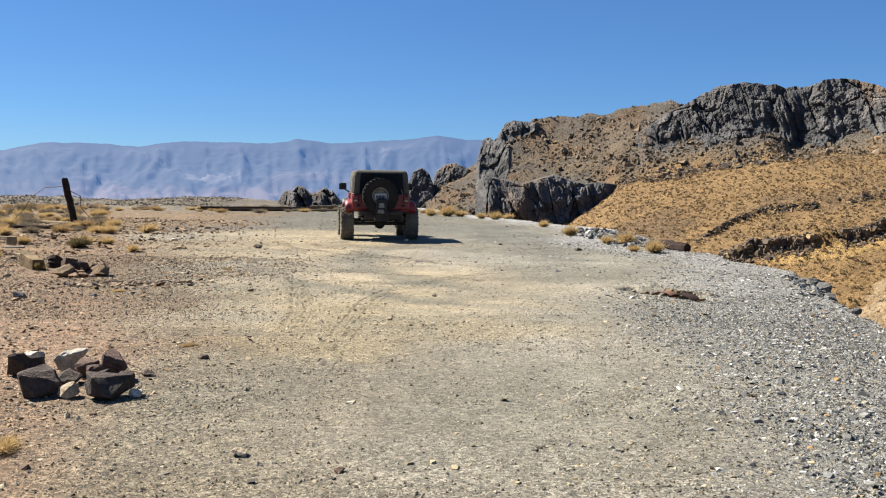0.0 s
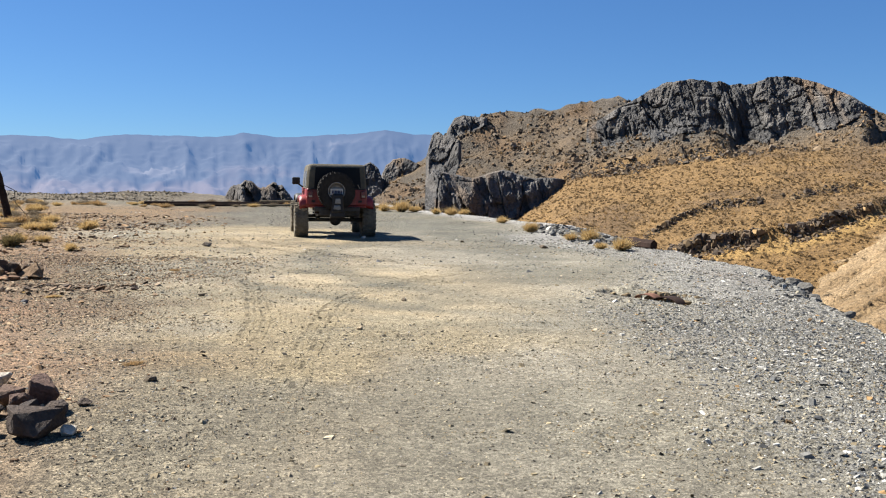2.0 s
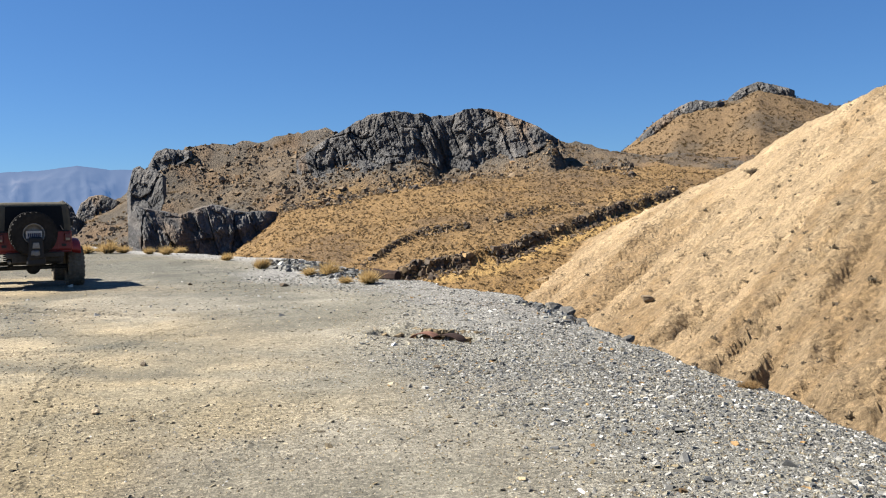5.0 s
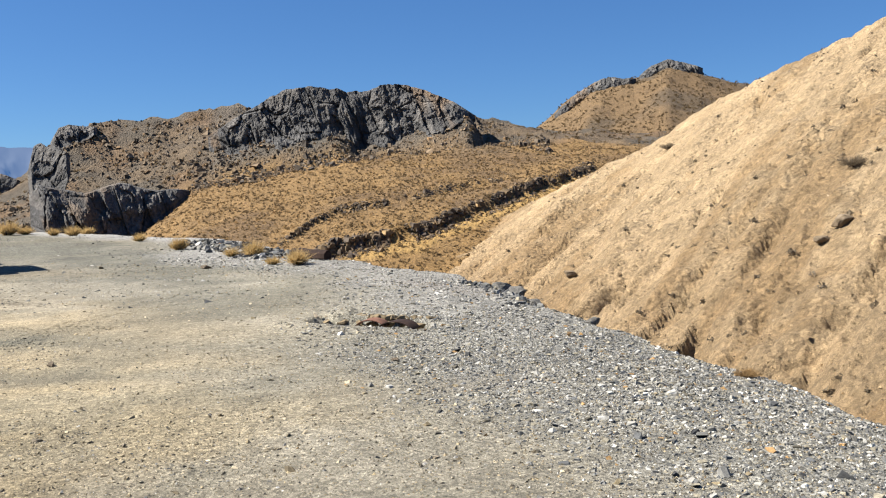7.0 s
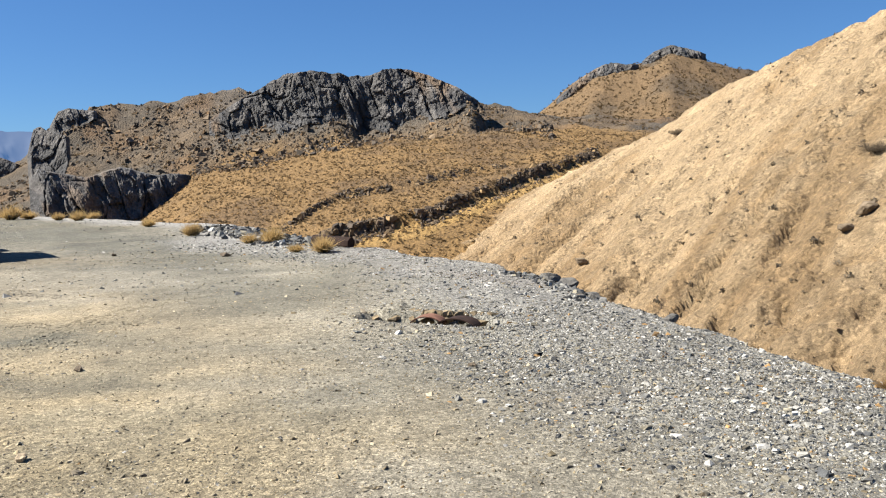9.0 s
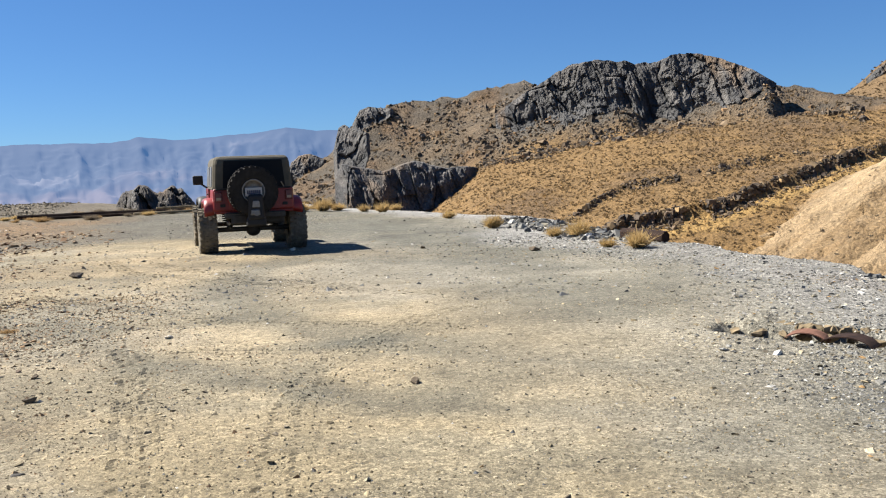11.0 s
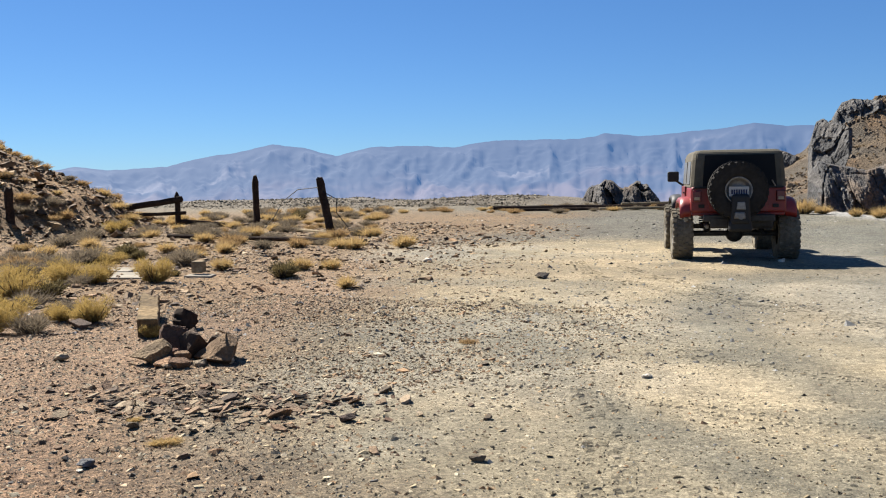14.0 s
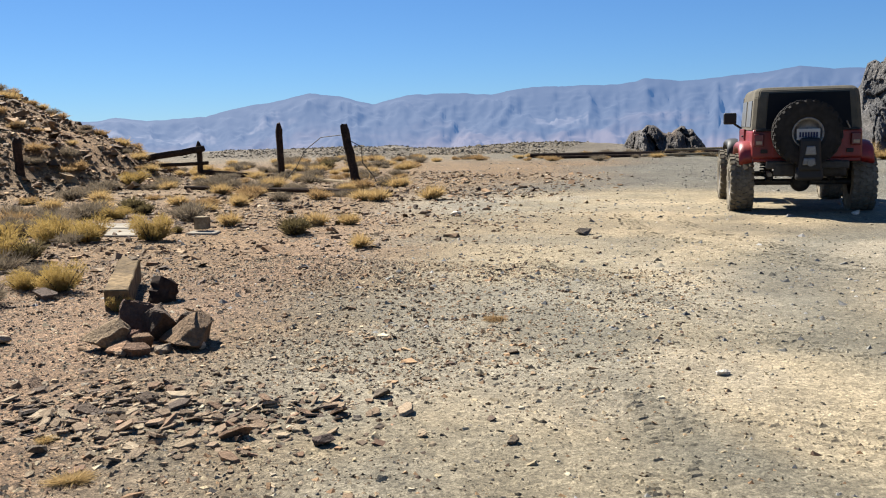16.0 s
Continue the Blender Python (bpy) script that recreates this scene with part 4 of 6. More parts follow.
# ---- rocks ----
def boulder(bm, c, s, seed, turn=0.0, n=2):
    """A broken angular rock: the hull of a few random points, its edges a little worn."""
    rng = random.Random(seed)
    tmp = bmesh.new()
    for _ in range(10 + 2 * n):
        d = Vector((rng.gauss(0, 1), rng.gauss(0, 1), rng.gauss(0, 1))).normalized()
        tmp.verts.new(Vector([0.5 * math.copysign(abs(q) ** 0.75, q) * rng.uniform(0.75, 1.1) for q in d]))
    hull = bmesh.ops.convex_hull(tmp, input=tmp.verts[:])
    bmesh.ops.delete(tmp, geom=list({g for g in hull["geom_interior"] + hull["geom_unused"] if isinstance(g, bmesh.types.BMVert)}), context="VERTS")
    lows, highs = [min(v.co[k] for v in tmp.verts) for k in range(3)], [max(v.co[k] for v in tmp.verts) for k in range(3)]
    for v in tmp.verts:
        v.co = Vector([0.94 * ((v.co[k] - lows[k]) / (highs[k] - lows[k]) - 0.5) for k in range(3)])
    if n > 1:
        bmesh.ops.dissolve_limit(tmp, angle_limit=0.2, verts=tmp.verts[:], edges=tmp.edges[:])
        bmesh.ops.bevel(tmp, geom=tmp.edges[:], offset=0.022, segments=1, affect="EDGES")
        bmesh.ops.triangulate(tmp, faces=tmp.faces[:])
    if n > 2:
        bmesh.ops.subdivide_edges(tmp, edges=tmp.edges[:], cuts=2, use_grid_fill=True)
        for v in tmp.verts:
            v.co += 0.045 * noise.noise_vector(v.co * 4 + Vector((0, seed, 0))) + 0.025 * noise.noise_vector(v.co * 13 + Vector((seed, 0, 0)))
    tmp.transform(Matrix.Translation(c) @ pose(0, 0, 0, rng.uniform(-12, 12), rng.uniform(-12, 12), turn or rng.uniform(0, 360)) @ Matrix.Diagonal((*s, 1)))
    join(bm, tmp)


def rock_thing(name, c, s, seed, tone, label, group="", turn=0.0, detail=3):
    bm = bmesh.new()
    boulder(bm, (0, 0, 0), s, seed, turn, detail)
    low = min(v.co.z for v in bm.verts)
    me = bpy.data.meshes.new(name)
    at_z = -low - 0.12 * s[2]
    for v in bm.verts:
        v.co.z += at_z
    bm.to_mesh(me)
    bm.free()
    at = me.color_attributes.new("tone", "FLOAT_COLOR", "POINT")
    k = np.random.RandomState(seed).uniform(0.88, 1.12, len(me.vertices))
    at.data.foreach_set("color", np.c_[0.57 * np.outer(k, tone), np.ones(len(k))].astype(np.float32).ravel())
    me.materials.append(M_boulder)
    ob = new(name, me)
    ob.location = (c[0], c[1], c[2] if len(c) > 2 else height(c[0], c[1]))
    return tagged(ob, label, "rock", group)


CHAR, PURPLE, PALE, CREAM = (0.115, 0.085, 0.066), (0.20, 0.125, 0.095), (0.82, 0.74, 0.60), (0.60, 0.48, 0.32)
# the ring of fire-blackened rocks
for i, (x, y, sx, sy, sz, tone, lab) in enumerate((
        (-3.03, 6.36, 0.34, 0.30, 0.24, CHAR, "fire-blackened rock at the rim of the stone ring"),
        (-2.76, 6.50, 0.29, 0.26, 0.27, PALE, "pale pointed rock standing in the stone ring"),
        (-2.40, 6.42, 0.26, 0.26, 0.25, PURPLE, "purplish brown rock standing in the stone ring"),
        (-2.67, 5.74, 0.40, 0.34, 0.24, CHAR, "dark rounded rock at the front of the stone ring"),
        (-2.16, 5.64, 0.38, 0.32, 0.23, CHAR, "dark purplish rock at the front of the stone ring"),
        (-2.42, 5.68, 0.17, 0.16, 0.14, CREAM, "cream rock between the dark rocks of the ring"),
        (-2.00, 5.70, 0.13, 0.10, 0.08, PALE, "small white rock beside the stone ring"),
        (-2.58, 6.34, 0.24, 0.22, 0.20, (0.22, 0.14, 0.10), "reddish rock inside the stone ring"),
        (-2.46, 6.20, 0.20, 0.18, 0.15, PURPLE, "brown rock inside the stone ring"),
        # dark stones that fill the gap between the larger rocks
        (-2.58, 6.02, 0.24, 0.22, 0.13, CHAR, "dark rock inside the stone ring"),
        (-2.36, 5.98, 0.24, 0.2, 0.12, (0.07, 0.052, 0.042), "near-black rubble inside the stone ring"),
        (-2.22, 6.14, 0.20, 0.17, 0.10, CHAR, "charred stone at the rim of the ring"),
        (-2.84, 6.10, 0.22, 0.18, 0.16, CHAR, "blackened stone at the rim of the ring"),
        (-2.12, 6.32, 0.12, 0.10, 0.06, CHAR, "small dark stone beside the ring"))):
    rock_thing("rock", (x, y), (sx * 0.84, sy * 0.84, sz * 0.86), 300 + i, tone, lab, "stone ring", 20 + 41 * i)
rock_thing("rock", (-2.92, 6.26, 0.15), (0.15, 0.12, 0.06), 318, PALE, "small pale slab lying on the stone ring", "stone ring", 15)
# the second heap
for i, (x, y, sx, sy, sz, tone, lab) in enumerate((
        (-5.22, 13.34, 0.50, 0.48, 0.32, (0.20, 0.145, 0.09), "large brown split rock in the heap"),
        (-5.62, 13.08, 0.32, 0.30, 0.30, (0.27, 0.215, 0.14), "grey brown rock on the flank of the heap"),
        (-5.68, 13.40, 0.34, 0.30, 0.36, (0.13, 0.085, 0.062), "tall dark rock in the heap of broken stones"),
        (-5.46, 13.40, 0.30, 0.30, 0.33, (0.11, 0.082, 0.06), "black rough rock in the middle of the heap"),
        (-5.36, 13.52, 0.26, 0.24, 0.24, (0.15, 0.12, 0.09), "dark rough rock behind the heap"),
        (-5.50, 13.16, 0.17, 0.16, 0.17, (0.19, 0.11, 0.075), "reddish brown rock in front of the heap"),
        (-5.40, 13.14, 0.16, 0.15, 0.13, (0.23, 0.16, 0.10), "brown rock wedged in the heap"),
        (-5.46, 13.00, 0.20, 0.14, 0.09, (0.38, 0.26, 0.17), "layered pinkish rock at the foot of the heap"),
        (-5.30, 12.98, 0.19, 0.16, 0.10, (0.21, 0.14, 0.095), "flat brown rock at the foot of the heap"),
        (-5.22, 13.12, 0.17, 0.13, 0.09, (0.24, 0.21, 0.165), "grey slab at the foot of the heap"),
        (-5.70, 13.20, 0.20, 0.18, 0.18, (0.17, 0.12, 0.08), "brown rock at the back of the heap"),
        (-5.38, 12.92, 0.12, 0.09, 0.05, (0.33, 0.26, 0.18), "thin tan slab at the foot of the heap"),
        (-5.06, 13.26, 0.08, 0.07, 0.08, PALE, "small pale stone beside the heap"))):
    rock_thing("rock", (x, y), (sx * 0.9, sy * 0.95, sz * 0.86), 340 + i, [q * w for q, w in zip(tone, (1.25, 1.1, 0.95))], lab, "heap of broken rocks")
# single stones
for i, (x, y, s, tone, lab) in enumerate((
        (-4.10, 19.55, 0.36, (0.16, 0.13, 0.10), "dark brown stone lying alone on the gravel"),
        (-1.95, 13.55, 0.12, PALE, "small white stone on the tan gravel"),
        (-0.92, 22.15, 0.20, PALE, "white stone lying beside the car's tyre"),
        (-0.55, 9.2, 0.11, CREAM, "small tan stone on the gravel"), (-1.05, 4.52, 0.13, CREAM, "tan stone on the gravel"),
        (2.40, 9.95, 0.10, CHAR, "small dark stone on the gravel"), (-0.5, 4.3, 0.1, (0.3, 0.2, 0.13), "brown stone on the gravel"),
        (-1.93, 7.05, 0.14, CHAR, "small dark stone on the gravel"), (3.05, 19.9, 0.3, CHAR, "dark flat stone on the gravel"),
        (-5.1, 10.6, 0.24, (0.3, 0.3, 0.3), "grey stone with a pale side"), (-7.4, 14.3, 0.3, (0.16, 0.11, 0.08), "flat dark stone near the yellow bush"),
        (-6.45, 13.0, 0.18, CREAM, "tan flat stone on red gravel"), (-6.55, 21.5, 0.3, PALE, "pale flat stone near the dry tuft"),
        (-0.1, 11.3, 0.12, CHAR, "small dark stone on the gravel"), (-2.5, 11.5, 0.13, CHAR, "small dark stone on the gravel"),
        (-4.32, 10.9, 0.13, (0.2, 0.2, 0.2), "grey stone with a pale one beside"), (-4.52, 11.48, 0.13, CHAR, "black stone among the shale flakes"), (-4.3, 10.83, 0.07, PALE, "small pale stone on red gravel"),
        (-3.48, 12.62, 0.14, CHAR, "dark crumbled stone on the gravel"), (-2.68, 12.23, 0.1, CHAR, "dark stone on the gravel"), (-3.14, 13.69, 0.1, CHAR, "dark stone on the gravel"), (-3.42, 11.95, 0.14, (0.13, 0.09, 0.07), "dark flat rock beside the shale flakes"),
        (1.4, 21.5, 0.16, CHAR, "dark stone near the car's shadow"))):
    rock_thing("rock", (x, y), (s * 0.75, s * 0.56, s * 0.32), 380 + i, (0.2, 0.155, 0.105) if tone is CHAR else tone, lab, "stones lying about", detail=2)
# rocks at the terrace's edge
for i, (x, y, sx, sy, sz) in enumerate(((5.55, 13.4, 0.42, 0.4, 0.34), (5.45, 12.9, 0.36, 0.3, 0.26), (5.25, 12.2, 0.3, 0.25, 0.2), (4.95, 11.0, 0.25, 0.22, 0.16), (5.85, 14.3, 0.4, 0.36, 0.28), (5.72, 13.8, 0.45, 0.4, 0.36), (5.6, 13.1, 0.3, 0.24, 0.24), (5.3, 12.6, 0.34, 0.22, 0.2), (5.95, 14.8, 0.3, 0.3, 0.22), (5.78, 13.55, 0.26, 0.3, 0.3))):
    rock_thing("rock", (x + 0.22, y, height(x + 0.22, y) - 0.02), (sx * 0.8, sy * 0.75, sz * 0.6), 420 + i, (0.20, 0.19, 0.17), "dark grey broken rock at the terrace edge", "rocks at the edge", detail=3)

# ---- fence of old timbers ----
def timber(name, a, b, w, h, mat, label, category, group, point=0.0, seed=1):
    """A squared, split and weathered timber from a to b."""
    a, b = Vector(a), Vector(b)
    L = (b - a).length
    bm = bmesh.new()
    rings = []
    rng = random.Random(seed)
    cuts = 9
    for i in range(cuts + 1):
        u = i / cuts
        k = 1 - (point if i == cuts else 0)
        off = (rng.uniform(-1, 1) * w * 0.05, rng.uniform(-1, 1) * h * 0.05)
        ring = []
        for j in range(8):
            t = 2 * math.pi * (j + 0.5) / 8
            c, s = math.cos(t), math.sin(t)
            q = max(abs(c), abs(s))
            ring.append(bm.verts.new((off[0] + k * w / 2 * c / q * (0.95 + 0.08 * rng.random()) * (0.93 if j % 2 else 1), off[1] + k * h / 2 * s / q * (0.95 + 0.08 * rng.random()), u * L + (rng.uniform(-0.03, 0.03) if i in (0, cuts) else 0))))
        rings.append(ring)
    for p, q in zip(rings, rings[1:]):
        for j in range(8):
            bm.faces.new((p[j], p[(j + 1) % 8], q[(j + 1) % 8], q[j]))
    bm.faces.new(rings[0])
    bm.faces.new(rings[-1])
    ob = part(name, bm, mat)
    ob.matrix_world = Matrix.Translation(a) @ (b - a).to_track_quat("Z", "Y").to_matrix().to_4x4()
    return tagged(ob, label, category, group)


FENCE = "old timber fence"
timber("fence_post", (-15.89, 31.3, -0.1), (-15.93, 31.3, 1.62), 0.19, 0.19, M_old_wood, "upright dark weathered fence post", "fence post", FENCE, 0.5, 1)
timber("fence_post", (-11.58, 27.9, -0.1), (-11.98, 28.0, 1.50), 0.22, 0.20, M_old_wood, "leaning dark weathered fence post with wire", "fence post", FENCE, 0.15, 2)
timber("fence_post", (-18.72, 31.2, -0.1), (-18.74, 31.2, 1.14), 0.17, 0.17, M_old_wood, "dark pointed fence post holding a slanting rail", "fence post", FENCE, 0.7, 3)
timber("fence_post", (-17.9, 23.7, height(-17.9, 23.7) - 0.2), (-17.92, 23.7, height(-17.9, 23.7) + 0.8), 0.2, 0.2, M_old_wood, "dark fence post half buried in the talus", "fence post", FENCE, 0.2, 4)
timber("fence_rail", (-18.5, 31.15, 0.92), (-20.6, 28.9, 0.50), 0.10, 0.19, M_old_wood, "dark slanting fence rail fallen at one end", "fence rail", FENCE, 0, 5)
timber("fence_rail", (-18.5, 31.3, 0.48), (-20.4, 29.6, 0.44), 0.08, 0.11, M_old_wood, "dark lower fence rail", "fence rail", FENCE, 0, 6)
timber("fence_rail", (-18.6, 31.1, 0.22), (-16.0, 31.4, 0.02), 0.09, 0.15, M_old_wood, "dark fallen fence rail", "fence rail", FENCE, 0, 7)
timber("fence_rail", (-15.8, 31.2, 0.06), (-11.7, 28.2, 0.05), 0.10, 0.10, M_grey_wood, "bleached fence rail lying between posts", "fence rail", FENCE, 0, 8)
timber("fence_rail", (-15.2, 26.0, 0.10), (-9.4, 25.2, 0.07), 0.09, 0.10, M_old_wood, "long dark timber lying among the dry bushes", "fence rail", FENCE, 0, 9)
timber("fence_rail", (-21.6, 29.6, 0.20), (-19.4, 28.6, 0.10), 0.10, 0.16, M_old_wood, "dark broken rail on the ground", "fence rail", FENCE, 0, 10)


def wire(points, label):
    bm = bmesh.new()
    for a, b in zip(points, points[1:]):
        rod(bm, a, b, 0.011, n=5)
    return tagged(part("fence_wire", bm, M_wire), label, "wire", FENCE)


wire([(-11.95, 27.9, 1.25), (-12.5, 27.8, 1.2), (-12.9, 27.7, 0.9), (-13.1, 27.6, 0.5), (-13.4, 27.5, 0.15)], "loose loop of old fence wire")
wire([(-11.85, 27.9, 1.15), (-11.4, 27.8, 0.95), (-11.35, 27.7, 0.6), (-11.0, 27.6, 0.25), (-10.8, 27.4, 0.05)], "loose drooping fence wire")

# a split sleeper lying behind the heap, its sawn end to the open ground
bm = bmesh.new()
block(bm, (0, 0.62, 0.07), (0.18, 1.24, 0.20))
bmesh.ops.subdivide_edges(bm, edges=[e for e in bm.edges if abs(e.verts[0].co.y - e.verts[1].co.y) > 1], cuts=7)
wear = random.Random(61)
for v in bm.verts:
    if v.co.y > 1.19 and v.co.x < 0:
        v.co.y -= 0.42
    v.co += Vector((wear.uniform(-0.008, 0.008), wear.uniform(-0.02, 0.02), wear.uniform(-0.008, 0.008)))
bmesh.ops.bevel(bm, geom=[e for e in bm.edges if e.calc_face_angle(0) > 0.9], offset=0.008, segments=1, affect="EDGES")
sleeper = tagged(part("timber_sleeper", bm, M_stump), "split bleached timber sleeper lying behind the rocks", "timber")
sleeper.matrix_world = pose(-6.47, 14.10, height(-6.47, 14.10), 3, 0, 37)
timber("timber_stub", (-6.40, 14.48, -0.10), (-6.38, 14.58, 0.17), 0.24, 0.20, M_old_wood, "dark stub of timber beside the sleeper", "wood stump", "", 0.1, 62)
bm = bmesh.new()
block(bm, (0, 0, 0.09), (0.17, 0.16, 0.17), 0.015)
pl = tagged(part("wood_block", bm, M_grey_wood), "short square wooden block standing on a pale slab", "wood block")
pl.matrix_world = pose(-9.09, 18.6, height(-9.09, 18.6) + 0.05, 0, 0, 10)
for x, y, sx, sy in ((-9.0, 18.5, 0.4, 0.3), (-10.3, 18.4, 0.9, 0.8), (-10.9, 18.9, 0.7, 0.6)):
    bm = bmesh.new()
    block(bm, (0, 0, 0), (sx, sy, 0.09), 0.02)
    sl = tagged(part("concrete_slab", bm, M_concrete), "broken pale concrete slab flat in the dry ground", "slab", "old concrete slabs")
    sl.matrix_world = pose(x, y, height(x, y) - 0.015, 0, 1, 18)

# rusty rails and planks lying along the far side of the terrace
for i, (a, b, w, h, mat, lab) in enumerate((
        ((-12.4, 45.2, 0.12), (-1.8, 47.6, 0.14), 0.16, 0.18, M_rust_dark, "long dark rusty rail lying across the terrace's end"),
        ((-11.0, 44.2, 0.08), (-6.6, 45.1, 0.1), 0.14, 0.13, M_old_wood, "dark timber lying beside the rail"),
        ((-7.6, 44.6, 0.1), (-3.5, 45.8, 0.12), 0.12, 0.11, M_grey_wood, "bleached plank lying beside the rusty rail"),
        ((-6.8, 45.4, 0.28), (-2.2, 46.4, 0.34), 0.1, 0.09, M_grey_wood, "bleached pole resting on the rail"))):
    timber("rail" if "rail" in lab.split(" lying")[0] else "timber", a, b, w, h, mat, lab, "debris", "rails and planks", 0, 40 + i)
# a heavy rusted beam at the brink above the ravine
timber("beam", (5.45, 22.1, 0.03), (5.80, 20.95, 0.0), 0.2, 0.24, M_rust_dark, "rusted beam end at the brink of the terrace", "beam", "", 0, 50)

# collapsed culvert: bent rusty sheets in a slot in the gravel
def culvert():
    th = bpy.data.objects.new("culvert", None)
    scene.collection.objects.link(th)
    tagged(th, "collapsed rusty iron culvert showing in a gravel hole", "culvert")
    bm = bmesh.new()
    for i in range(34):
        u = i / 33
        boulder(bm, (-0.72 + 1.35 * u, 0.33 + 0.05 * math.sin(9 * u), 0.02), (0.13, 0.10, 0.07 + 0.05 * math.sin(3.1 * u)), 500 + i, n=1)
    part("hole_lip", bm, M_earth, th, "broken earth lip")
    for x0, w, r, mat, tilt in ((0.0, 0.34, 0.27, M_rust_pink, 8), (0.34, 0.40, 0.26, M_rust_dark, -3)):
        bm = bmesh.new()
        rows = []
        for i in range(15):
            t = radians(28 + 124 * i / 14)
            rows.append([bm.verts.new((x0 - w * 0.62 * math.cos(t), y, (r + th_ - 0.02 * (y > 0)) * math.sin(t) * 0.6 - 0.08)) for y, th_ in ((-0.10, 0), (-0.10, 0.02), (0.14, 0.03), (0.14, 0))])
        for p, q in zip(rows, rows[1:]):
            for j in range(4):
                bm.faces.new((p[j], p[(j + 1) % 4], q[(j + 1) % 4], q[j]))
        bm.faces.new(rows[0])
        bm.faces.new(rows[-1])
        ob = part("iron_sheet", bm, mat, th, "bent rusty iron sheet")
        ob.matrix_basis = pose(0, 0.02, -0.03, 0, 0, tilt)
    for i in range(7):
        bm = bmesh.new()
        boulder(bm, (0, 0, 0), (0.16, 0.12, 0.09), 560 + i, n=1)
        ob = part("earth_clod", bm, M_earth, th)
        ob.location = (-0.66 + 0.2 * i, 0.16 + 0.02 * (i % 3), -0.03)
    th.matrix_world = pose(2.98, 11.85, -0.012, 0, 0, -48) @ Matrix.Diagonal((0.9, 0.9, 0.8, 1))
    return th


culvert()

# boulders lodged in the sandy slope across the ravine
for i, (x, y, sx, sy, sz) in enumerate(((30.6, 28.0, 0.9, 0.7, 0.6), (29.6, 28.25, 0.7, 0.5, 0.4), (31.5, 48.4, 0.9, 0.7, 0.5))):
    rock_thing("boulder", (x, y), (sx, sy, sz), 470 + i, (0.30, 0.23, 0.15), "brown grey boulder lodged in the sandy slope", "boulders on the slope")


# ---- plants ----
def leaf_material(name, a, b):
    """Dry leaves and stalks that let part of the sunlight through."""
    m, t, bs = nodes_of(name, 0.85)
    g = t.nodes.new("ShaderNodeNewGeometry")
    r = t.nodes.new("ShaderNodeMix")
    r.data_type = "RGBA"
    r.inputs["A"].default_value = (*[0.72 * q for q in a], 1)
    r.inputs["B"].default_value = (*[0.72 * q for q in b], 1)
    t.links.new(g.outputs["Random Per Island"], r.inputs["Factor"])
    t.links.new(r.outputs["Result"], bs.inputs["Base Color"])
    bs.inputs["Specular IOR Level"].default_value = 0.15
    tr = t.nodes.new("ShaderNodeBsdfTranslucent")
    t.links.new(r.outputs["Result"], tr.inputs["Color"])
    mx = t.nodes.new("ShaderNodeMixShader")
    mx.inputs["Fac"].default_value = 0.45
    t.links.new(bs.outputs["BSDF"], mx.inputs[1])
    t.links.new(tr.outputs["BSDF"], mx.inputs[2])
    t.links.new(mx.outputs["Shader"], t.nodes["Material Output"].inputs["Surface"])
    return m


M_yellow = leaf_material("rabbitbrush_yellow", (0.41, 0.285, 0.08), (0.54, 0.39, 0.15))
M_straw = leaf_material("dry_straw", (0.48, 0.33, 0.13), (0.66, 0.48, 0.23))
M_rusty = leaf_material("rusty_dry_brush", (0.34, 0.215, 0.095), (0.48, 0.33, 0.16))
M_sage = leaf_material("grey_sagebrush", (0.15, 0.12, 0.082), (0.29, 0.235, 0.165))
M_dark_green = leaf_material("dark_olive_bush", (0.10, 0.08, 0.038), (0.19, 0.15, 0.07))
M_scrub = leaf_material("brown_scrub", (0.10, 0.07, 0.036), (0.24, 0.165, 0.085))
M_twig = plain_material("grey_twigs", (0.085, 0.066, 0.05), 0.9)


